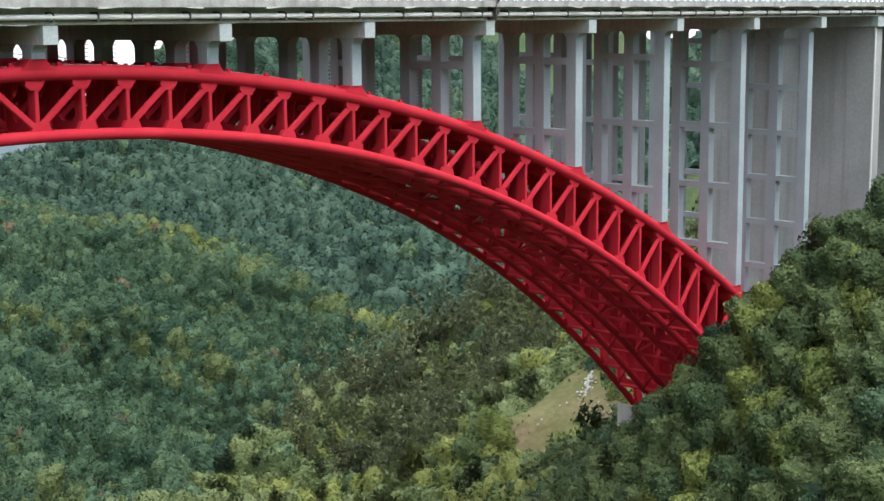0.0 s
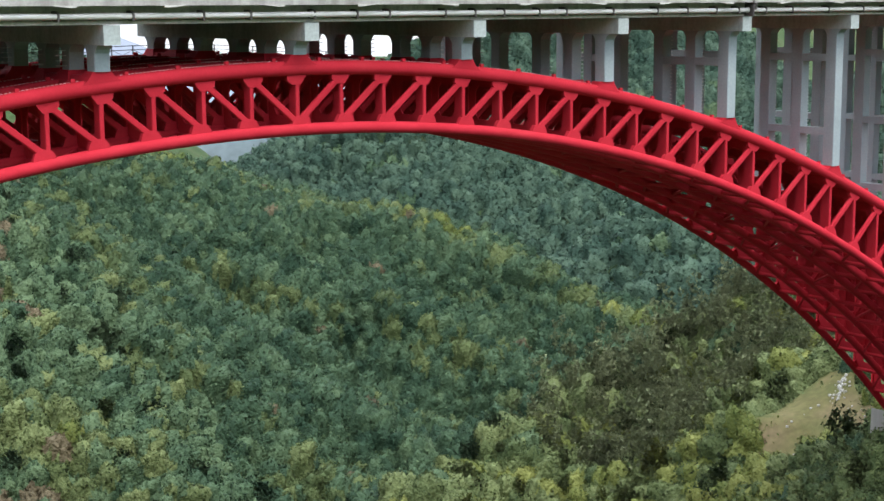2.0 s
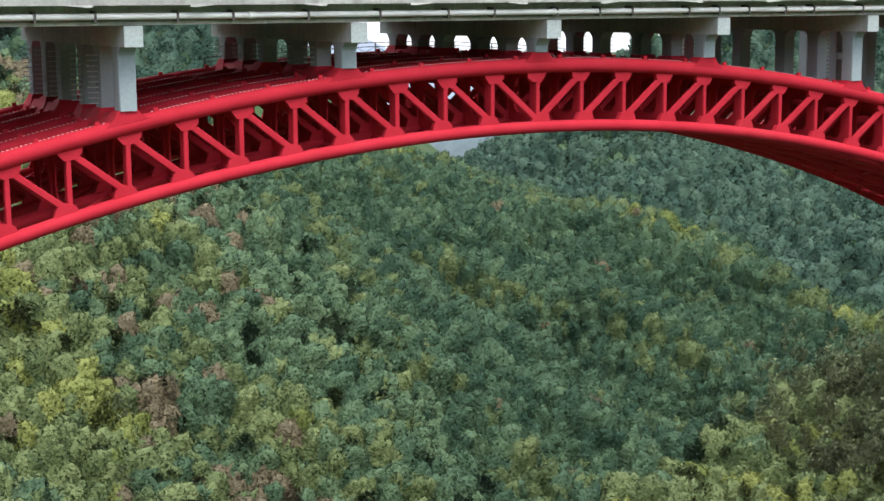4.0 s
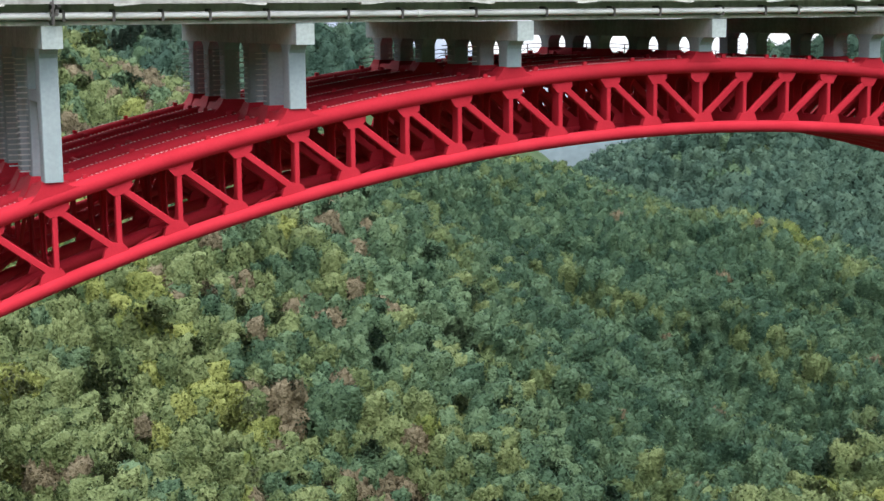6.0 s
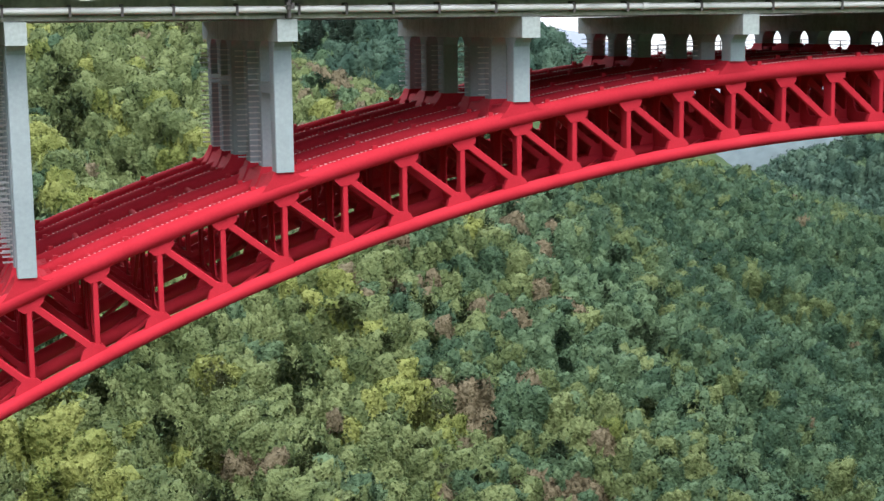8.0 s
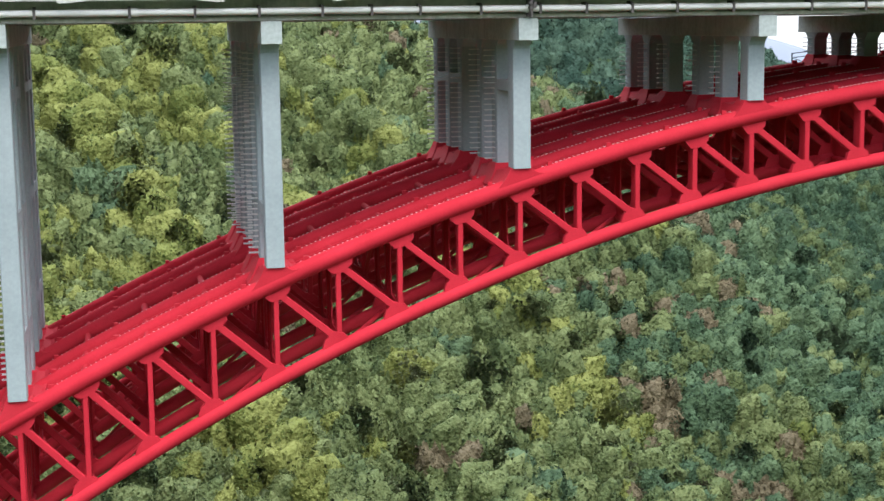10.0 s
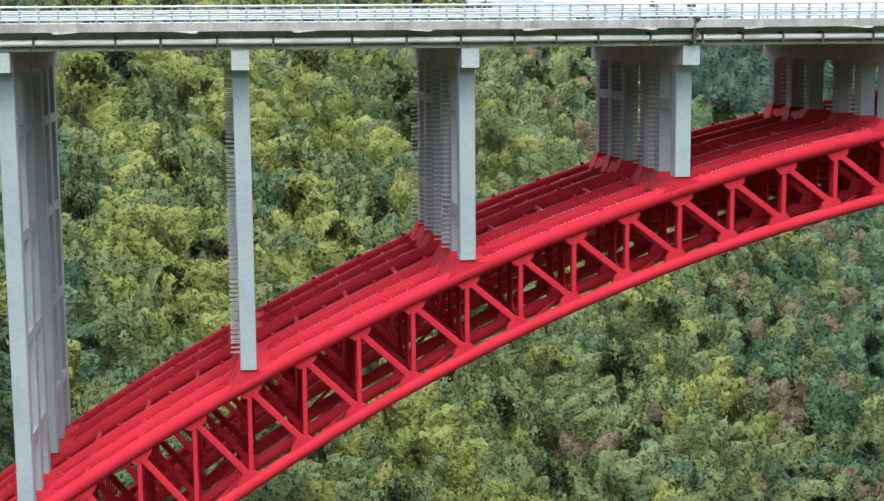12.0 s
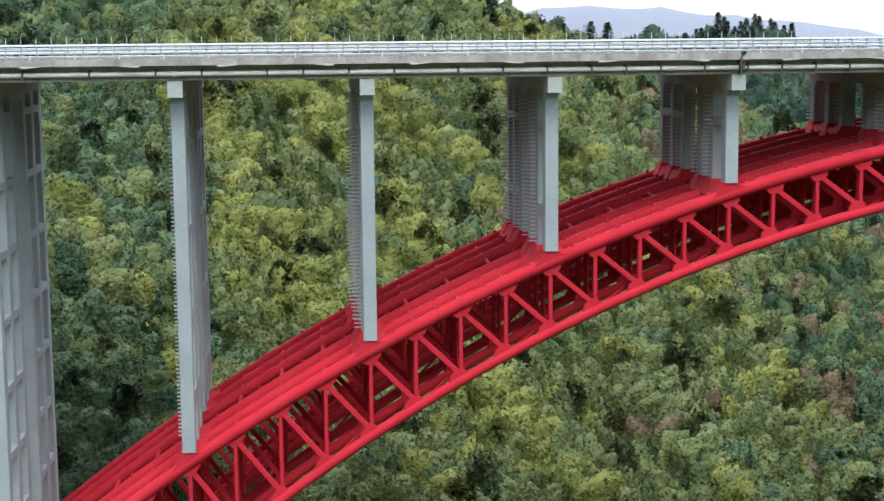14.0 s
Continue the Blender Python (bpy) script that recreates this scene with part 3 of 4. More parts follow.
for y, s in ((-0.78, 1), (WIDTH + 0.78, -1)):
    part("kerb", Mesh().extrude([(-DECK_X, y, 2.68), (-DECK_X, y + 0.5 * s, 2.795), (-DECK_X, y + 0.5 * s, 3.25), (-DECK_X, y, 3.25)][::s], (2 * DECK_X, 0, 0)), KERB, deck, "stained concrete edge beam")
for k in range(-20, 21):
    for dx in (3.6, 11.6):
        x = k * BAY + dx
        part("drip_spout", Mesh().extrude([(x, -0.82, 2.56), (x + 0.4, -0.82, 2.55), (x + 1.6, -0.82, 2.66), (x + 1.6, -0.82, 2.70), (x, -0.82, 2.70)] if dx < 8 else [(x, -0.82, 2.66), (x + 1.2, -0.82, 2.55), (x + 1.6, -0.82, 2.56), (x + 1.6, -0.82, 2.70), (x, -0.82, 2.70)], (0, 0.3, 0)), CONCRETE, deck)
for k in (-15, -9, -3, 3, 9, 15):
    x = k * BAY
    joint = Mesh().box(x - 0.07, x + 0.05, -0.80, 0.3, 1.45, 3.30)
    jr = random.Random(k)
    for i in range(16):
        a, z = jr.uniform(-0.34, 0.30), jr.uniform(1.9, 3.25)
        joint.box(x + a, x + a + jr.uniform(0.05, 0.2), -0.85, -0.4, z, z + jr.uniform(0.05, 0.28))
    part("expansion_joint", joint, DARK, deck, "torn dark expansion joint")

# ---------- pipe along the deck ----------
pipe = thing("service_pipe", "grey-white service pipe hung along the deck edge", "pipe")
for k in range(-13, 13):
    part("pipe_length", Mesh().sweep([(k * 24.0 + 0.05, -0.12, 1.98), (k * 24.0 + 23.95, -0.12, 1.98)], 0.21, 14), PIPE, pipe, smooth=True)
    part("collar", Mesh().sweep([(k * 24.0 - 0.2, -0.12, 1.98), (k * 24.0 + 0.2, -0.12, 1.98)], 0.26, 14), PIPE, pipe, smooth=True)
x = -300.0
rng = random.Random(4)
while x < 300:
    part("bracket", Mesh().extrude([(x, -0.36, 1.62), (x, 0.62, 1.70), (x, 0.62, 2.36), (x, -0.02, 2.36), (x, -0.36, 2.22)], (0.16, 0, 0)), DARK, pipe, "dark rusty pipe bracket")
    x += rng.choice((3.0, 3.8, 5.4))

# ---------- railings ----------


def railing(name, y, label, tall):
    r = thing(name, label, "railing", "railings of the bridge")
    x0, x1 = -172.0, 172.0
    for z, rad in ((3.50, 0.055), (3.78, 0.055), (4.06, 0.055), (4.36, 0.075)):
        part("rail", Mesh().sweep([(x0, y, z), (x1, y, z)], rad, 8), RAIL, r, "white painted rail", True)
    post = Mesh()
    post.extrude([(-0.07, y - 0.02, 3.25), (0.07, y - 0.02, 3.25), (0.07, y + 0.14, 3.25), (-0.07, y + 0.14, 3.25)], (0, -0.03, 1.2))
    post.box(-0.12, 0.12, y - 0.08, y + 0.2, 3.24, 3.28)
    me = post.make("post", POST)
    x = x0
    while x <= x1:
        ob = part("post", me, POST, r)
        ob.location = (x, 0, 0)
        x += 1.25
    if tall:
        pole = Mesh().box(-0.025, 0.025, y, y + 0.05, 3.25, 5.15).make("pole", GALV)
        for i in range(229):
            part("pole", pole, GALV, r, "thin fence pole").location = (x0 + 1.5 * i, 0, 0)
    return r


railing("edge_railing", -0.6, "white four-rail parapet railing with blue-grey posts", False)
railing("far_railing", WIDTH + 0.55, "white four-rail parapet railing on the far deck edge", True)
med = thing("median_barrier", "white steel crash barrier along the middle of the deck", "crash barrier")
part("beam", Mesh().extrude([(-172, 12.95, 3.62), (-172, 13.02, 3.7), (-172, 12.95, 3.78), (-172, 13.02, 3.86), (-172, 12.95, 3.94), (-172, 13.0, 3.94), (-172, 13.07, 3.86), (-172, 13.0, 3.78), (-172, 13.07, 3.7), (-172, 13.0, 3.62)], (344, 0, 0)), RAIL, med)
mp_mesh = Mesh().box(-0.06, 0.06, 13.07, 13.19, 3.1, 3.95).make("post", GALV)
for i in range(86):
    part("post", mp_mesh, GALV, med).location = (-170 + 4 * i, 0, 0)

# ---------- shrubs and trees ----------
nrng = np.random.default_rng(7)


def bush(lobes_n, tall, lump, leaves, leaf, rough=0.22, up=0.25):
    """A bush of one metre: a dome of tufts of loose leaf sprays. Returns corners and normals, n x 3 x 3 each."""
    out, nout = [], []
    for i in range(lobes_n):
        z = 1.0 - 1.2 * (i + 0.5) / lobes_n
        a = 2.399963 * i + nrng.uniform(-0.5, 0.5)
        h = math.sqrt(max(0.0, 1 - z * z))
        d = np.array((h * math.cos(a), h * math.sin(a), z)) + nrng.normal(size=3) * 0.14
        d /= np.linalg.norm(d)
        c = d * nrng.uniform(0.16, 0.52) * (1, 1, tall) + (0, 0, 0.16 * tall)
        r = lump * nrng.uniform(0.5, 1.35)
        axis_up = d * 0.7 + np.array((0, 0, 0.6))
        axis_up /= np.linalg.norm(axis_up)
        for q in range(leaves):
            g = nrng.normal(size=3) + 0.8 * axis_up
            g /= np.linalg.norm(g)
            p = c + r * g * nrng.uniform(0.35, 1.25)
            u = np.cross(g + 0.6 * nrng.normal(size=3), nrng.normal(size=3))
            u /= np.linalg.norm(u)
            w = np.cross(u, g + 0.5 * nrng.normal(size=3))
            w /= np.linalg.norm(w)
            s = leaf * nrng.uniform(0.6, 1.4)
            out.append((p - u * s, p + u * s, p + w * s * 1.5))
            soft = g + 0.35 * d + 1.5 * rough * nrng.normal(size=3) + (0, 0, up)
            nout.append([soft, soft, soft])
    nout = np.array(nout)
    return np.array(out), nout / np.linalg.norm(nout, axis=2, keepdims=True)


def scatter(places, sizes, kinds, templates):
    """Copies of crown templates at places, turned and scaled: corners, normals, a value per crown and its kind, by corner."""
    out, nout, tint, sort = [], [], [], []
    pick = nrng.integers(0, len(templates), len(places))
    value = np.clip(nrng.normal(0.5, 0.27, len(places)), 0, 1)
    for k, (t, tn) in enumerate(templates):
        sel = np.where(pick == k)[0]
        if not len(sel):
            continue
        a = nrng.uniform(0, 2 * math.pi, len(sel))
        ca, sa = np.cos(a)[:, None], np.sin(a)[:, None]
        s = sizes[sel][:, None]
        hgt = nrng.uniform(0.85, 1.35, len(sel))[:, None] * s
        v, w = t.reshape(-1, 3)[None], tn.reshape(-1, 3)[None]
        px, py = (v[..., 0] * ca - v[..., 1] * sa) * s, (v[..., 0] * sa + v[..., 1] * ca) * s
        p = np.stack([px, py, v[..., 2] * hgt], 2) + places[sel][:, None, :]
        q = np.stack([w[..., 0] * ca - w[..., 1] * sa, w[..., 0] * sa + w[..., 1] * ca, w[..., 2] + 0 * ca], 2)
        out.append(p.reshape(-1, 3))
        nout.append(q.reshape(-1, 3))
        tint.append(np.repeat(value[sel], v.shape[1]))
        sort.append(np.repeat(kinds[sel], v.shape[1] // 3))
    return np.concatenate(out), np.concatenate(nout), np.concatenate(tint), np.concatenate(sort)


def triangles(name, pts, mats, normals=None, tint=None, sort=None):
    """One mesh from an array of loose triangles' corners."""
    n = len(pts) // 3
    me = bpy.data.meshes.new(name)
    me.vertices.add(3 * n)
    me.vertices.foreach_set("co", pts.astype(np.float32).ravel())
    me.loops.add(3 * n)
    me.loops.foreach_set("vertex_index", np.arange(3 * n, dtype=np.int32))
    me.polygons.add(n)
    me.polygons.foreach_set("loop_start", np.arange(0, 3 * n, 3, dtype=np.int32))
    me.update(calc_edges=True)
    for m in mats:
        me.materials.append(m)
    if sort is not None:
        me.polygons.foreach_set("material_index", sort.astype(np.int32))
    if tint is not None:
        me.attributes.new("crown", "FLOAT", "POINT").data.foreach_set("value", tint.astype(np.float32))
    if normals is not None:
        me.shade_smooth()
        at = me.attributes.new("custom_normal", "FLOAT_VECTOR", "POINT")
        at.data.foreach_set("vector", normals.astype(np.float32).ravel())
    return me


def wander(x, y, seed, scale):
    """Smooth patches between 0 and 1 over the plan."""
    s = seed * 12.9
    v = np.sin(x / scale + s + 1.7 * np.sin(y / scale * 0.8 + s)) * np.sin(y / scale * 1.1 - s + 1.3 * np.sin(x / scale * 0.7)) + 0.5 * np.sin(x / scale * 2.7 + y / scale * 1.9 + s)
    return np.clip(0.5 + 0.35 * v, 0, 1)


def clearing_dist(x, y):
    return np.hypot((0.77 * (x - 134) + 0.64 * (y - 58)) / 21, (0.64 * (x - 134) - 0.77 * (y - 58)) / 10)


def domes(vx, vy, slope_x, slope_y, corner, step, shape, jx, jy, r, h):
    """Highest dome over each place, and which one it is, for domes strewn one to a square."""
    ny, nx = shape
    ci, cj = ((vx - corner[0]) / step).astype(int), ((vy - corner[1]) / step).astype(int)
    lift, best = np.full(len(vx), -9.0), np.zeros(len(vx), int)
    for di in (-1, 0, 1):
        for dj in (-1, 0, 1):
            k = np.clip(cj + dj, 0, ny - 1) * nx + np.clip(ci + di, 0, nx - 1)
            dx, dy = vx - jx[k], vy - jy[k]
            q = (dx * dx + dy * dy + 0.6 * (slope_x * dx + slope_y * dy) ** 2) / r[k] ** 2
            z = np.where(h[k] > 0, h[k] * (1 - q) / (1 + 0.25 * q), -9)
            best = np.where(z > lift, k, best)
            lift = np.maximum(lift, z)
    return lift, best


def strewn(x0, x1, y0, y1, step):
    nx, ny = int((x1 - x0) / step) + 1, int((y1 - y0) / step) + 1
    gx, gy = np.meshgrid(x0 + (np.arange(nx) + 0.5) * step, y0 + (np.arange(ny) + 0.5) * step)
    return gx.ravel() + nrng.uniform(-0.5, 0.5, nx * ny) * step, gy.ravel() + nrng.uniform(-0.5, 0.5, nx * ny) * step, (ny, nx)


def kinds_at(gx, gy, shares=None):
    """Which leaves grow there: 0 dark, 1 fresh, 2 yellow-green, 3 withered. shares: of the first, second and third kind, or by the lie of the slope."""
    ridge = np.clip(spurs(gx, gy), 0, 1)
    if shares is None:
        shady = np.clip((gx + 0.1 * (gy - 140) + 2) / 48, 0, 1)  # the slope that faces away from the light: its shade is put into leaf colour
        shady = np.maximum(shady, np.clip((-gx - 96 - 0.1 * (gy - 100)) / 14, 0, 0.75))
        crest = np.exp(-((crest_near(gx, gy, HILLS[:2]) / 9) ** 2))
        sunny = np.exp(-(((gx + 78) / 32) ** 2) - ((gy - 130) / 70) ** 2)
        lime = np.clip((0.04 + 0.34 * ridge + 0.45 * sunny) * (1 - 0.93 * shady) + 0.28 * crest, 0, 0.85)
        # fewer dark leaves on spurs, more in gullies: relief shade set in leaf colour
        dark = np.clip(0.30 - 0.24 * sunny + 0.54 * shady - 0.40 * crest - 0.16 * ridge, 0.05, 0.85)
        brown = 0.02 + 0.10 * np.exp(-(((gx - 15) / 40) ** 2))
    else:
        dark, lime, brown = (np.full(len(gx), v) for v in (shares[0], shares[2], 1 - sum(shares)))
    u = nrng.uniform(size=len(gx)) * 0.6 + 0.4 * np.clip(1.6 * (wander(gx, gy, 5, 13) - 0.5) + 0.5, 0, 1)
    clump = wander(gx, gy, 2, 7) * 0.6 + 0.4 * nrng.uniform(size=len(gx))
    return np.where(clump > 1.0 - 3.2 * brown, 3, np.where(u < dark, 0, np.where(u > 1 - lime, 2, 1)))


def on_knoll(x, y):
    return (x > 74) & (y < 120 + 0.25 * (x - 110))


def grows(x, y):
    under = (y > -2) & (y < WIDTH + 3)
    return (clearing_dist(x, y) > 1) & ~(under & (np.abs(x) < 131) & ((np.abs(x) > 105) | (terrain(x, y) > low_z(x) - 6)))


def thicket(name, x0, x1, y0, y1, fine, bush_step, bush_h, tuft_step, tuft_h, dense, leaf, label, keep, shares=None, mats=None):
    """Bushes side by side on a slope: a canopy of domes of two sizes, and leaf sprays all over it."""
    bx, by, bshape = strewn(x0, x1, y0, y1, bush_step)
    ok = grows(bx, by) & keep(bx, by)
    size = np.clip(nrng.lognormal(0, 0.28, len(bx)), 0.55, 1.7) * (0.75 + 0.5 * wander(bx, by, 3, 23))
    kind = kinds_at(bx, by, shares)
    value = np.clip(nrng.normal(0.5, 0.26, len(bx)), 0, 1)
    tx, ty, tshape = strewn(x0, x1, y0, y1, tuft_step)
    tr = tuft_step * 0.75 * nrng.uniform(0.75, 1.25, len(tx))
    th = tuft_h * nrng.uniform(0.5, 1.4, len(tx))
    xs, ys = np.arange(x0 + 0.1, x1 - 0.1, fine), np.arange(y0 + 0.1, y1 - 0.1, fine)
    vx, vy = [g.ravel() + nrng.uniform(-0.3, 0.3, g.size) * fine for g in np.meshgrid(xs, ys)]
    z = terrain(vx, vy)
    sx, sy = (terrain(vx + 1, vy) - terrain(vx - 1, vy)) / 2, (terrain(vx, vy + 1) - terrain(vx, vy - 1)) / 2
    big, which = domes(vx, vy, sx, sy, (x0, y0), bush_step, bshape, bx, by, bush_step * 0.64 * size ** 0.5, np.where(ok, bush_h * size, 0))
    small, _ = domes(vx, vy, sx, sy, (x0, y0), tuft_step, tshape, tx, ty, tr, th)
    bare = big < -8
    lift = np.where(bare, -1.5, 0.5 + np.maximum(big, -0.4 * bush_h) + np.maximum(small, -0.3) + nrng.normal(0, 0.10 * tuft_h, len(vx)))
    up = 1 / np.sqrt(1 + sx * sx + sy * sy)
    v = np.stack([vx - sx * up * lift, vy - sy * up * lift, z + up * lift], 1)
    w, h = len(xs), len(ys)
    i = (np.arange(h - 1)[:, None] * w + np.arange(w - 1)[None]).ravel()
    f = np.stack([i, i + 1, i + w + 1, i + w], 1)
    f = f[~bare[f].all(1)]
    n1 = np.cross(v[f[:, 2]] - v[f[:, 0]], v[f[:, 3]] - v[f[:, 1]])
    area = np.linalg.norm(n1, axis=1) / 2
    fn = n1 / (2 * area[:, None] + 1e-9)
    fkind = kind[which[f[:, 0]]]
    used = np.unique(f)
    back = np.zeros(len(v), int)
    back[used] = np.arange(len(used))
    mats = mats or (LEAF_DARK, LEAF_MID, LEAF_LIME, LEAF_BROWN)
    me = quads(name, v[used], back[f], mats[0], True)
    for m in mats[1:]:
        me.materials.append(m)
    me.polygons.foreach_set("material_index", fkind.astype(np.int32))
    me.attributes.new("crown", "FLOAT", "POINT").data.foreach_set("value", value[which[used]].astype(np.float32))
    tagged(new(name, me), label, "shrubs", kind="stuff")
    # sprays of leaves, more where the canopy is larger
    count = nrng.poisson(np.minimum(area, 4) * dense * ~bare[f].any(1))
    pick = np.repeat(np.arange(len(f)), count)
    a, b = nrng.uniform(size=(len(pick), 1)), nrng.uniform(size=(len(pick), 1))
    c = v[f[pick]]
    p = (c[:, 0] * (1 - a) + c[:, 1] * a) * (1 - b) + (c[:, 3] * (1 - a) + c[:, 2] * a) * b
    g = fn[pick]
    p = p + g * nrng.uniform(-0.4, 2.6, (len(pick), 1)) * leaf
    g2 = g + 0.85 * nrng.normal(size=g.shape)
    g2 /= np.linalg.norm(g2, axis=1, keepdims=True)
    u = np.cross(g2, nrng.normal(size=g.shape))
    u /= np.linalg.norm(u, axis=1, keepdims=True)
    t = np.cross(g2, u)
    sz = leaf * nrng.uniform(0.5, 1.6, (len(pick), 1))
    pts = np.stack([p - u * sz * 0.9, p + u * sz * 0.9, p + t * sz * 1.5], 1).reshape(-1, 3)
    soft = g + 0.75 * nrng.normal(size=g.shape) + (0, 0, 0.15)
    soft /= np.linalg.norm(soft, axis=1, keepdims=True)
    me = triangles("leaves", pts, mats, np.repeat(soft, 3, 0), np.repeat(value[which[f[pick, 0]]], 3), fkind[pick])
    tagged(new("leaves", me), "loose leaf sprays of the " + label, "leaves", kind="stuff")


def crowns(name, x0, x1, y0, y1, step, size, templates, label, keep, shares=None, mats=None, spread=0.30):
    """Rounded leafy crowns of many sizes, side by side over a slope."""
    gx, gy, _ = strewn(x0, x1, y0, y1, step)
    ok = grows(gx, gy) & keep(gx, gy)
    gx, gy = gx[ok], gy[ok]
    s = size * np.clip(nrng.lognormal(0, spread, len(gx)), 0.5, 2.1)
    kind = kinds_at(gx, gy, shares)
    pts, normals, tint, sort = scatter(np.stack([gx, gy, terrain(gx, gy) + 0.25 * s], 1), s, kind, templates)
    me = triangles(name, pts, mats or (LEAF_DARK, LEAF_MID, LEAF_LIME, LEAF_BROWN), normals, tint, sort)
    tagged(new(name, me), label, "shrubs", kind="stuff")


TREE = [bush(20, 0.95, 0.28, 24, 0.062, rough=0.32, up=0.35) for _ in range(6)] + [bush(20, 1.35, 0.25, 24, 0.060, rough=0.32, up=0.35) for _ in range(4)]
FINE_TREE = [bush(24, 1.0, 0.27, 30, 0.044, rough=0.32, up=0.35) for _ in range(6)]
PINE = [bush(26, 2.6, 0.19, 20, 0.045, rough=0.2, up=0.4) for _ in range(8)]


def west(x, y):
    return (y > 0.55 * np.maximum(x + 125, 0) - 0.15 * np.maximum(x + 50, 0)) & (y < np.interp(x, (-150, -103, -42, 18), (205, 268, 286, 320)))


def east(x, y):
    return ~on_knoll(x, y) & (x < 237)


def pinewood(x, y):
    return on_knoll(x, y) & (x > 122) & (clearing_dist(x, y) > 1.5) & (y > 84) & (y < 136)


def beside_arch(x, y):
    return y < 66 - 0.2 * x


def anywhere(x, y):
    return x > -1e3


# the first kind has the haze tint in its colour
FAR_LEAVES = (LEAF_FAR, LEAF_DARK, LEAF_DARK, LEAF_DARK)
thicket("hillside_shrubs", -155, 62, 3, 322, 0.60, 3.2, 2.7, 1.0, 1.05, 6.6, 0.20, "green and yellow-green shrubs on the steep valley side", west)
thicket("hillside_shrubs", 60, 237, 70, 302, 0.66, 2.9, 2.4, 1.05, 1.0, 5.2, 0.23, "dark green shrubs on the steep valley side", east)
thicket("far_shrubs", 235, 470, 150, 520, 1.2, 4.4, 3.2, 1.9, 1.3, 1.5, 0.42, "woods on the farther hill, blue haze put into their leaf colour", anywhere, (0.9, 0.1, 0.0), FAR_LEAVES)
thicket("far_shrubs", -40, 190, 415, 500, 1.2, 4.4, 3.2, 1.9, 1.3, 1.5, 0.42, "woods on the ridge behind, blue haze put into their leaf colour", anywhere, (0.9, 0.1, 0.0), FAR_LEAVES)
thicket("near_shrubs", 52, 150, -70, 52, 0.42, 2.6, 2.0, 0.85, 1.0, 18, 0.15, "broad-leaved shrubs beside the arch foot", beside_arch, (0.12, 0.62, 0.24))
thicket("knoll_shrubs", 74, 237, 34, 152, 0.62, 3.3, 2.5, 1.0, 1.0, 7, 0.21, "mixed shrubs on the knoll", on_knoll, (0.18, 0.47, 0.33))
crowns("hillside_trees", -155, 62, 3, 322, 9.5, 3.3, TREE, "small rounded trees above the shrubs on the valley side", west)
crowns("near_trees", 60, 150, -60, 52, 6.0, 2.6, FINE_TREE, "broad-leaved bushes beside the arch foot", beside_arch, (0.10, 0.62, 0.26))
crowns("knoll_trees", 74, 237, 34, 152, 9.0, 3.4, TREE, "rounded bushes on the knoll", on_knoll, (0.18, 0.47, 0.33))
crowns("pine_wood", 118, 237, 80, 138, 4.2, 4.2, PINE, "soft olive-green pines on the knoll", pinewood, (1.0, 0.0, 0.0), (LEAF_FEATHER,) * 4)
crowns("young_trees", -150, 30, 40, 300, 17.0, 2.5, PINE, "feathery olive young pines above the shrubs", lambda x, y: west(x, y) & (wander(x, y, 9, 17) > 0.5), (1.0, 0.0, 0.0), (LEAF_FEATHER,) * 4)


def conifer(x, y, h, lean=0.0):
    z = ground_height(x, y)
    t = thing("conifer", "dark pine standing above the shrubs on the ridge", "tree", "pines on the ridge", at=(x, y, z - 0.5))
    part("trunk", Mesh().sweep([(0, 0, 0), (lean * 0.4, 0, h * 0.5), (lean, 0, h)], [0.03 * h, 0.02 * h, 0.006 * h], 7), BARK, t, "bare tapering trunk", True)
    tri = []
    n = int(34 * h)
    for i in range(n):
        f = (i + nrng.uniform()) / n
        zz = h * (0.28 + 0.72 * f)
        reach = h * 0.24 * (1 - f) ** 0.7 * nrng.uniform(0.5, 1.15) + 0.15
        a = nrng.uniform(0, 2 * math.pi)
        d = np.array((math.cos(a), math.sin(a), -0.12))
        side = np.array((-math.sin(a), math.cos(a), 0.0))
        for q in (0.45, 0.75, 1.0):
            c = np.array((lean * zz / h, 0, zz)) + d * reach * q
            w = 0.13 * h ** 0.6 * nrng.uniform(0.7, 1.3)
            tri += [c - side * w, c + side * w, c + d * w * 1.4 + np.array((0, 0, w * nrng.uniform(-0.3, 0.7)))]
    part("crown", triangles("crown", np.array(tri), (LEAF_PINE,)), LEAF_PINE, t, "layered blue-green crown")
    return t


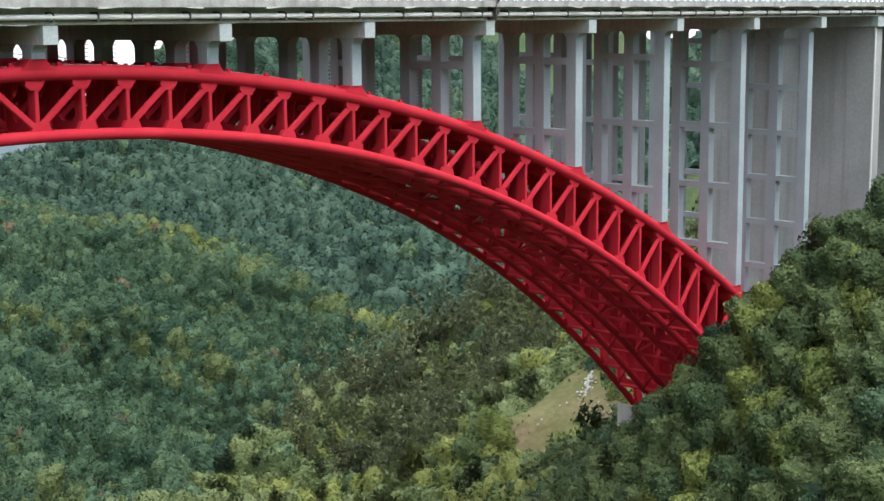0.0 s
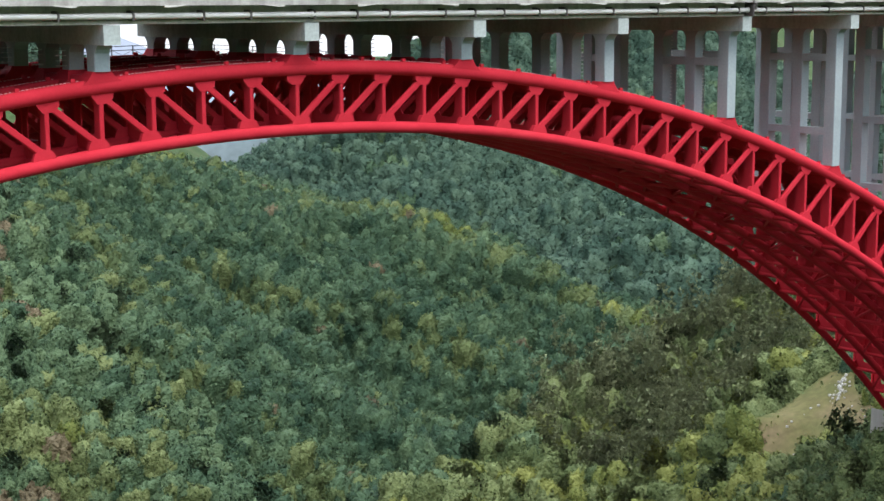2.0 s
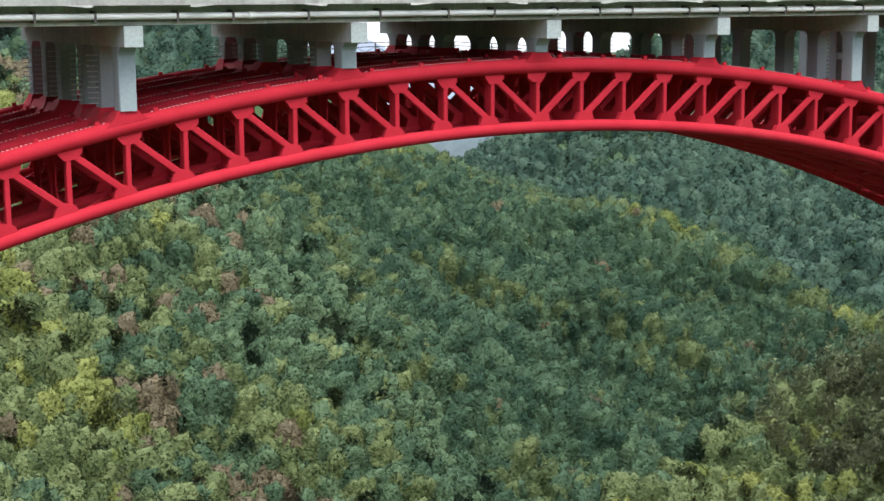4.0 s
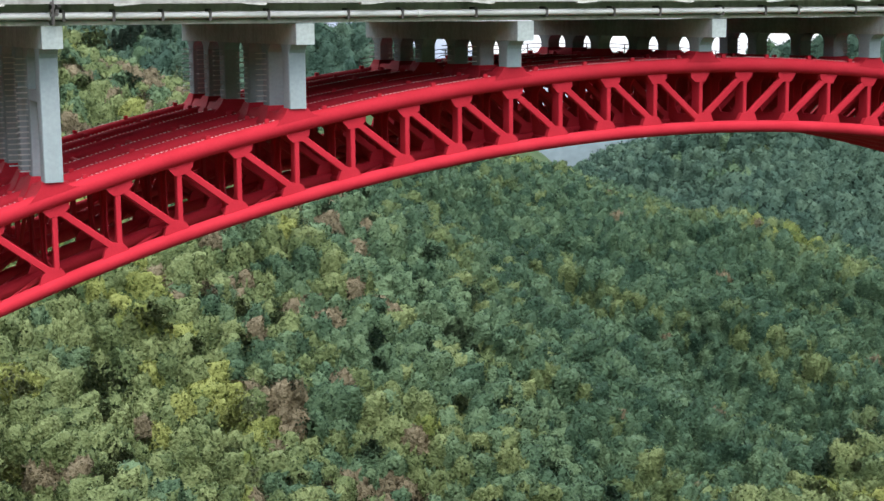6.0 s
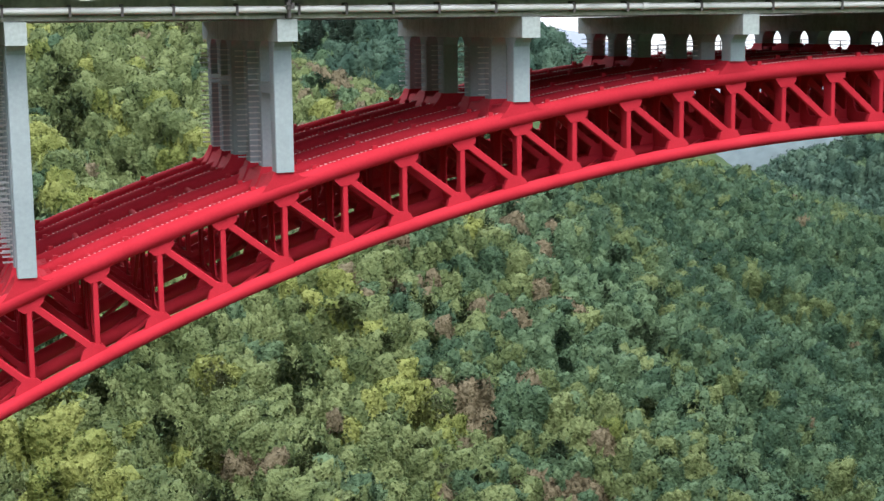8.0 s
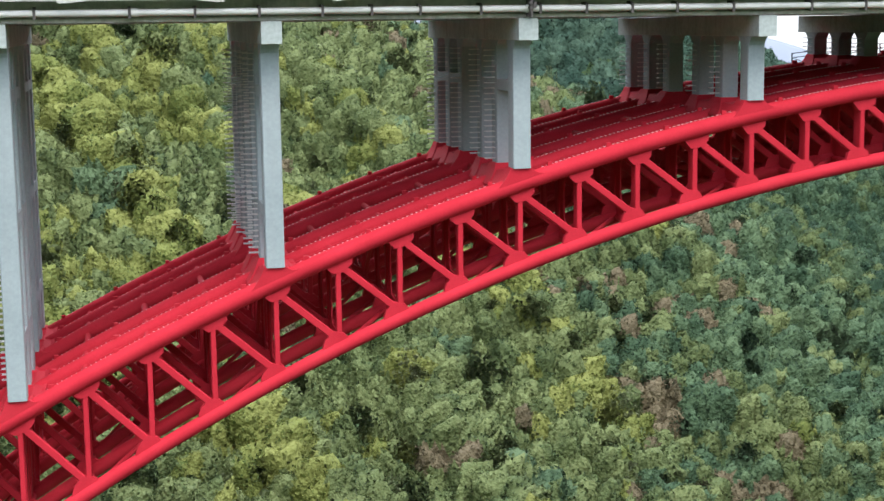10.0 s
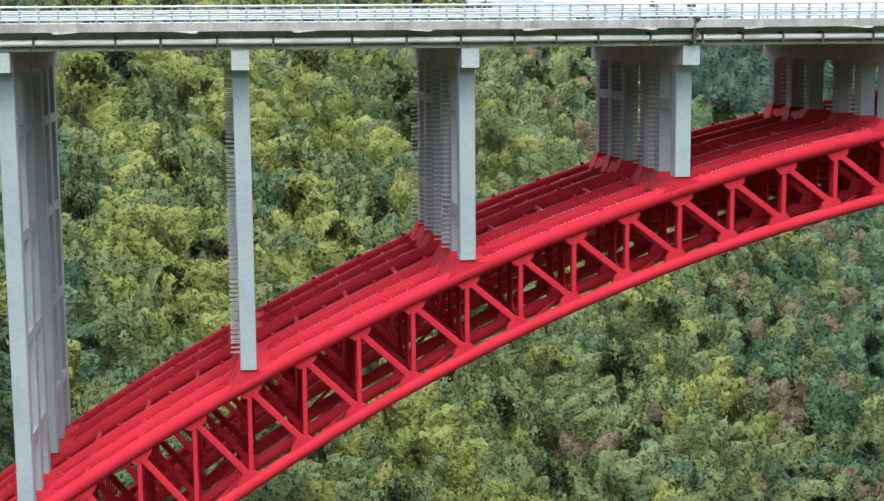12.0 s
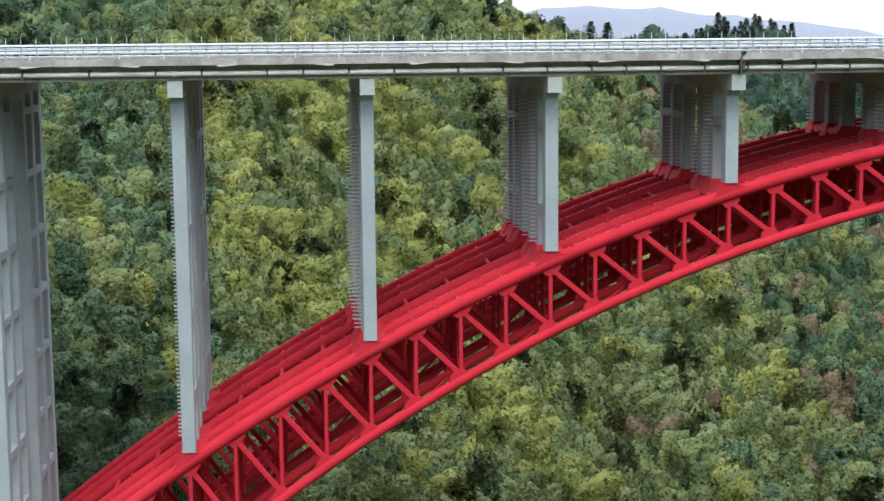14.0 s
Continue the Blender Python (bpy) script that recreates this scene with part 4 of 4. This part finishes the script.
for x, y, h in ((-38, 250, 9), (-33, 254, 6), (-6, 283, 9), (-1, 285, 12), (5, 287, 8), (14, 292, 7), (-60, 288, 7), (-72, 282, 6)):
    conifer(x, y, h)
prng = random.Random(11)
for x, y in [(59 + 1.6 * i + prng.uniform(-1, 1), 462 + prng.uniform(-6, 6)) for i in range(24)] + [(100.5, 458), (103, 461), (105.5, 457), (108, 455), (31, 446), (42, 442), (45, 444), (48, 440)]:
    conifer(x, y, prng.uniform(8, 11.5))

# ---------- distance ----------


def mountains(x, y):
    """A ring of far ridges: a mountain straight across the valley, a low hazy rim elsewhere."""
    r, phi = np.hypot(x, y), np.degrees(np.arctan2(x, y))
    top = np.interp(phi, (-30, -6, 2, 5, 6.7, 8.3, 11.5, 13, 14.6, 16, 19, 24, 28, 45), (10, 24, 14, 26, 36, 38.5, 35, 28.5, 27, 21, 13, -20, -62, -70)) + 1.2 * np.sin(phi * 2.3) + 0.7 * np.sin(phi * 5.1)
    return -172 + (172 + top) * np.exp(-(((r - 1500) / 190) ** 2))


# the air's blue haze is painted as the ridge's base colour
HAZE = varied("haze_tinted_far_slopes", [(0.155, 0.180, 0.225), (0.175, 0.20, 0.245)], 0.008, rough=1.0)
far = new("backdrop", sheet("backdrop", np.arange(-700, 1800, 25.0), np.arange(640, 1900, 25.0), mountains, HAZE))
tagged(far, "far mountain ridge with blue haze put into its colour", "mountains", kind="structure")


def nearer_slope(x, y):
    r, phi = np.hypot(x, y), np.degrees(np.arctan2(x, y))
    return -176 + 124 * np.exp(-(((r - 900) / 95) ** 2) - ((phi - 31) / 7) ** 2) + 3 * np.sin(x / 23) * np.sin(y / 31) + 1.5 * np.sin(x / 9 + y / 13)


# base colour holds the haze over this wooded slope
HAZE_GREEN = varied("haze_tinted_wooded_slope", [(0.075, 0.100, 0.108), (0.098, 0.125, 0.130)], 0.02, rough=1.0, fine=(0.15, 0.4))
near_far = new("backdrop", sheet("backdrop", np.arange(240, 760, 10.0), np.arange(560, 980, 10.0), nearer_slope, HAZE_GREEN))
tagged(near_far, "wooded slope down the valley with blue-green haze put into its colour", "hillside", kind="structure")
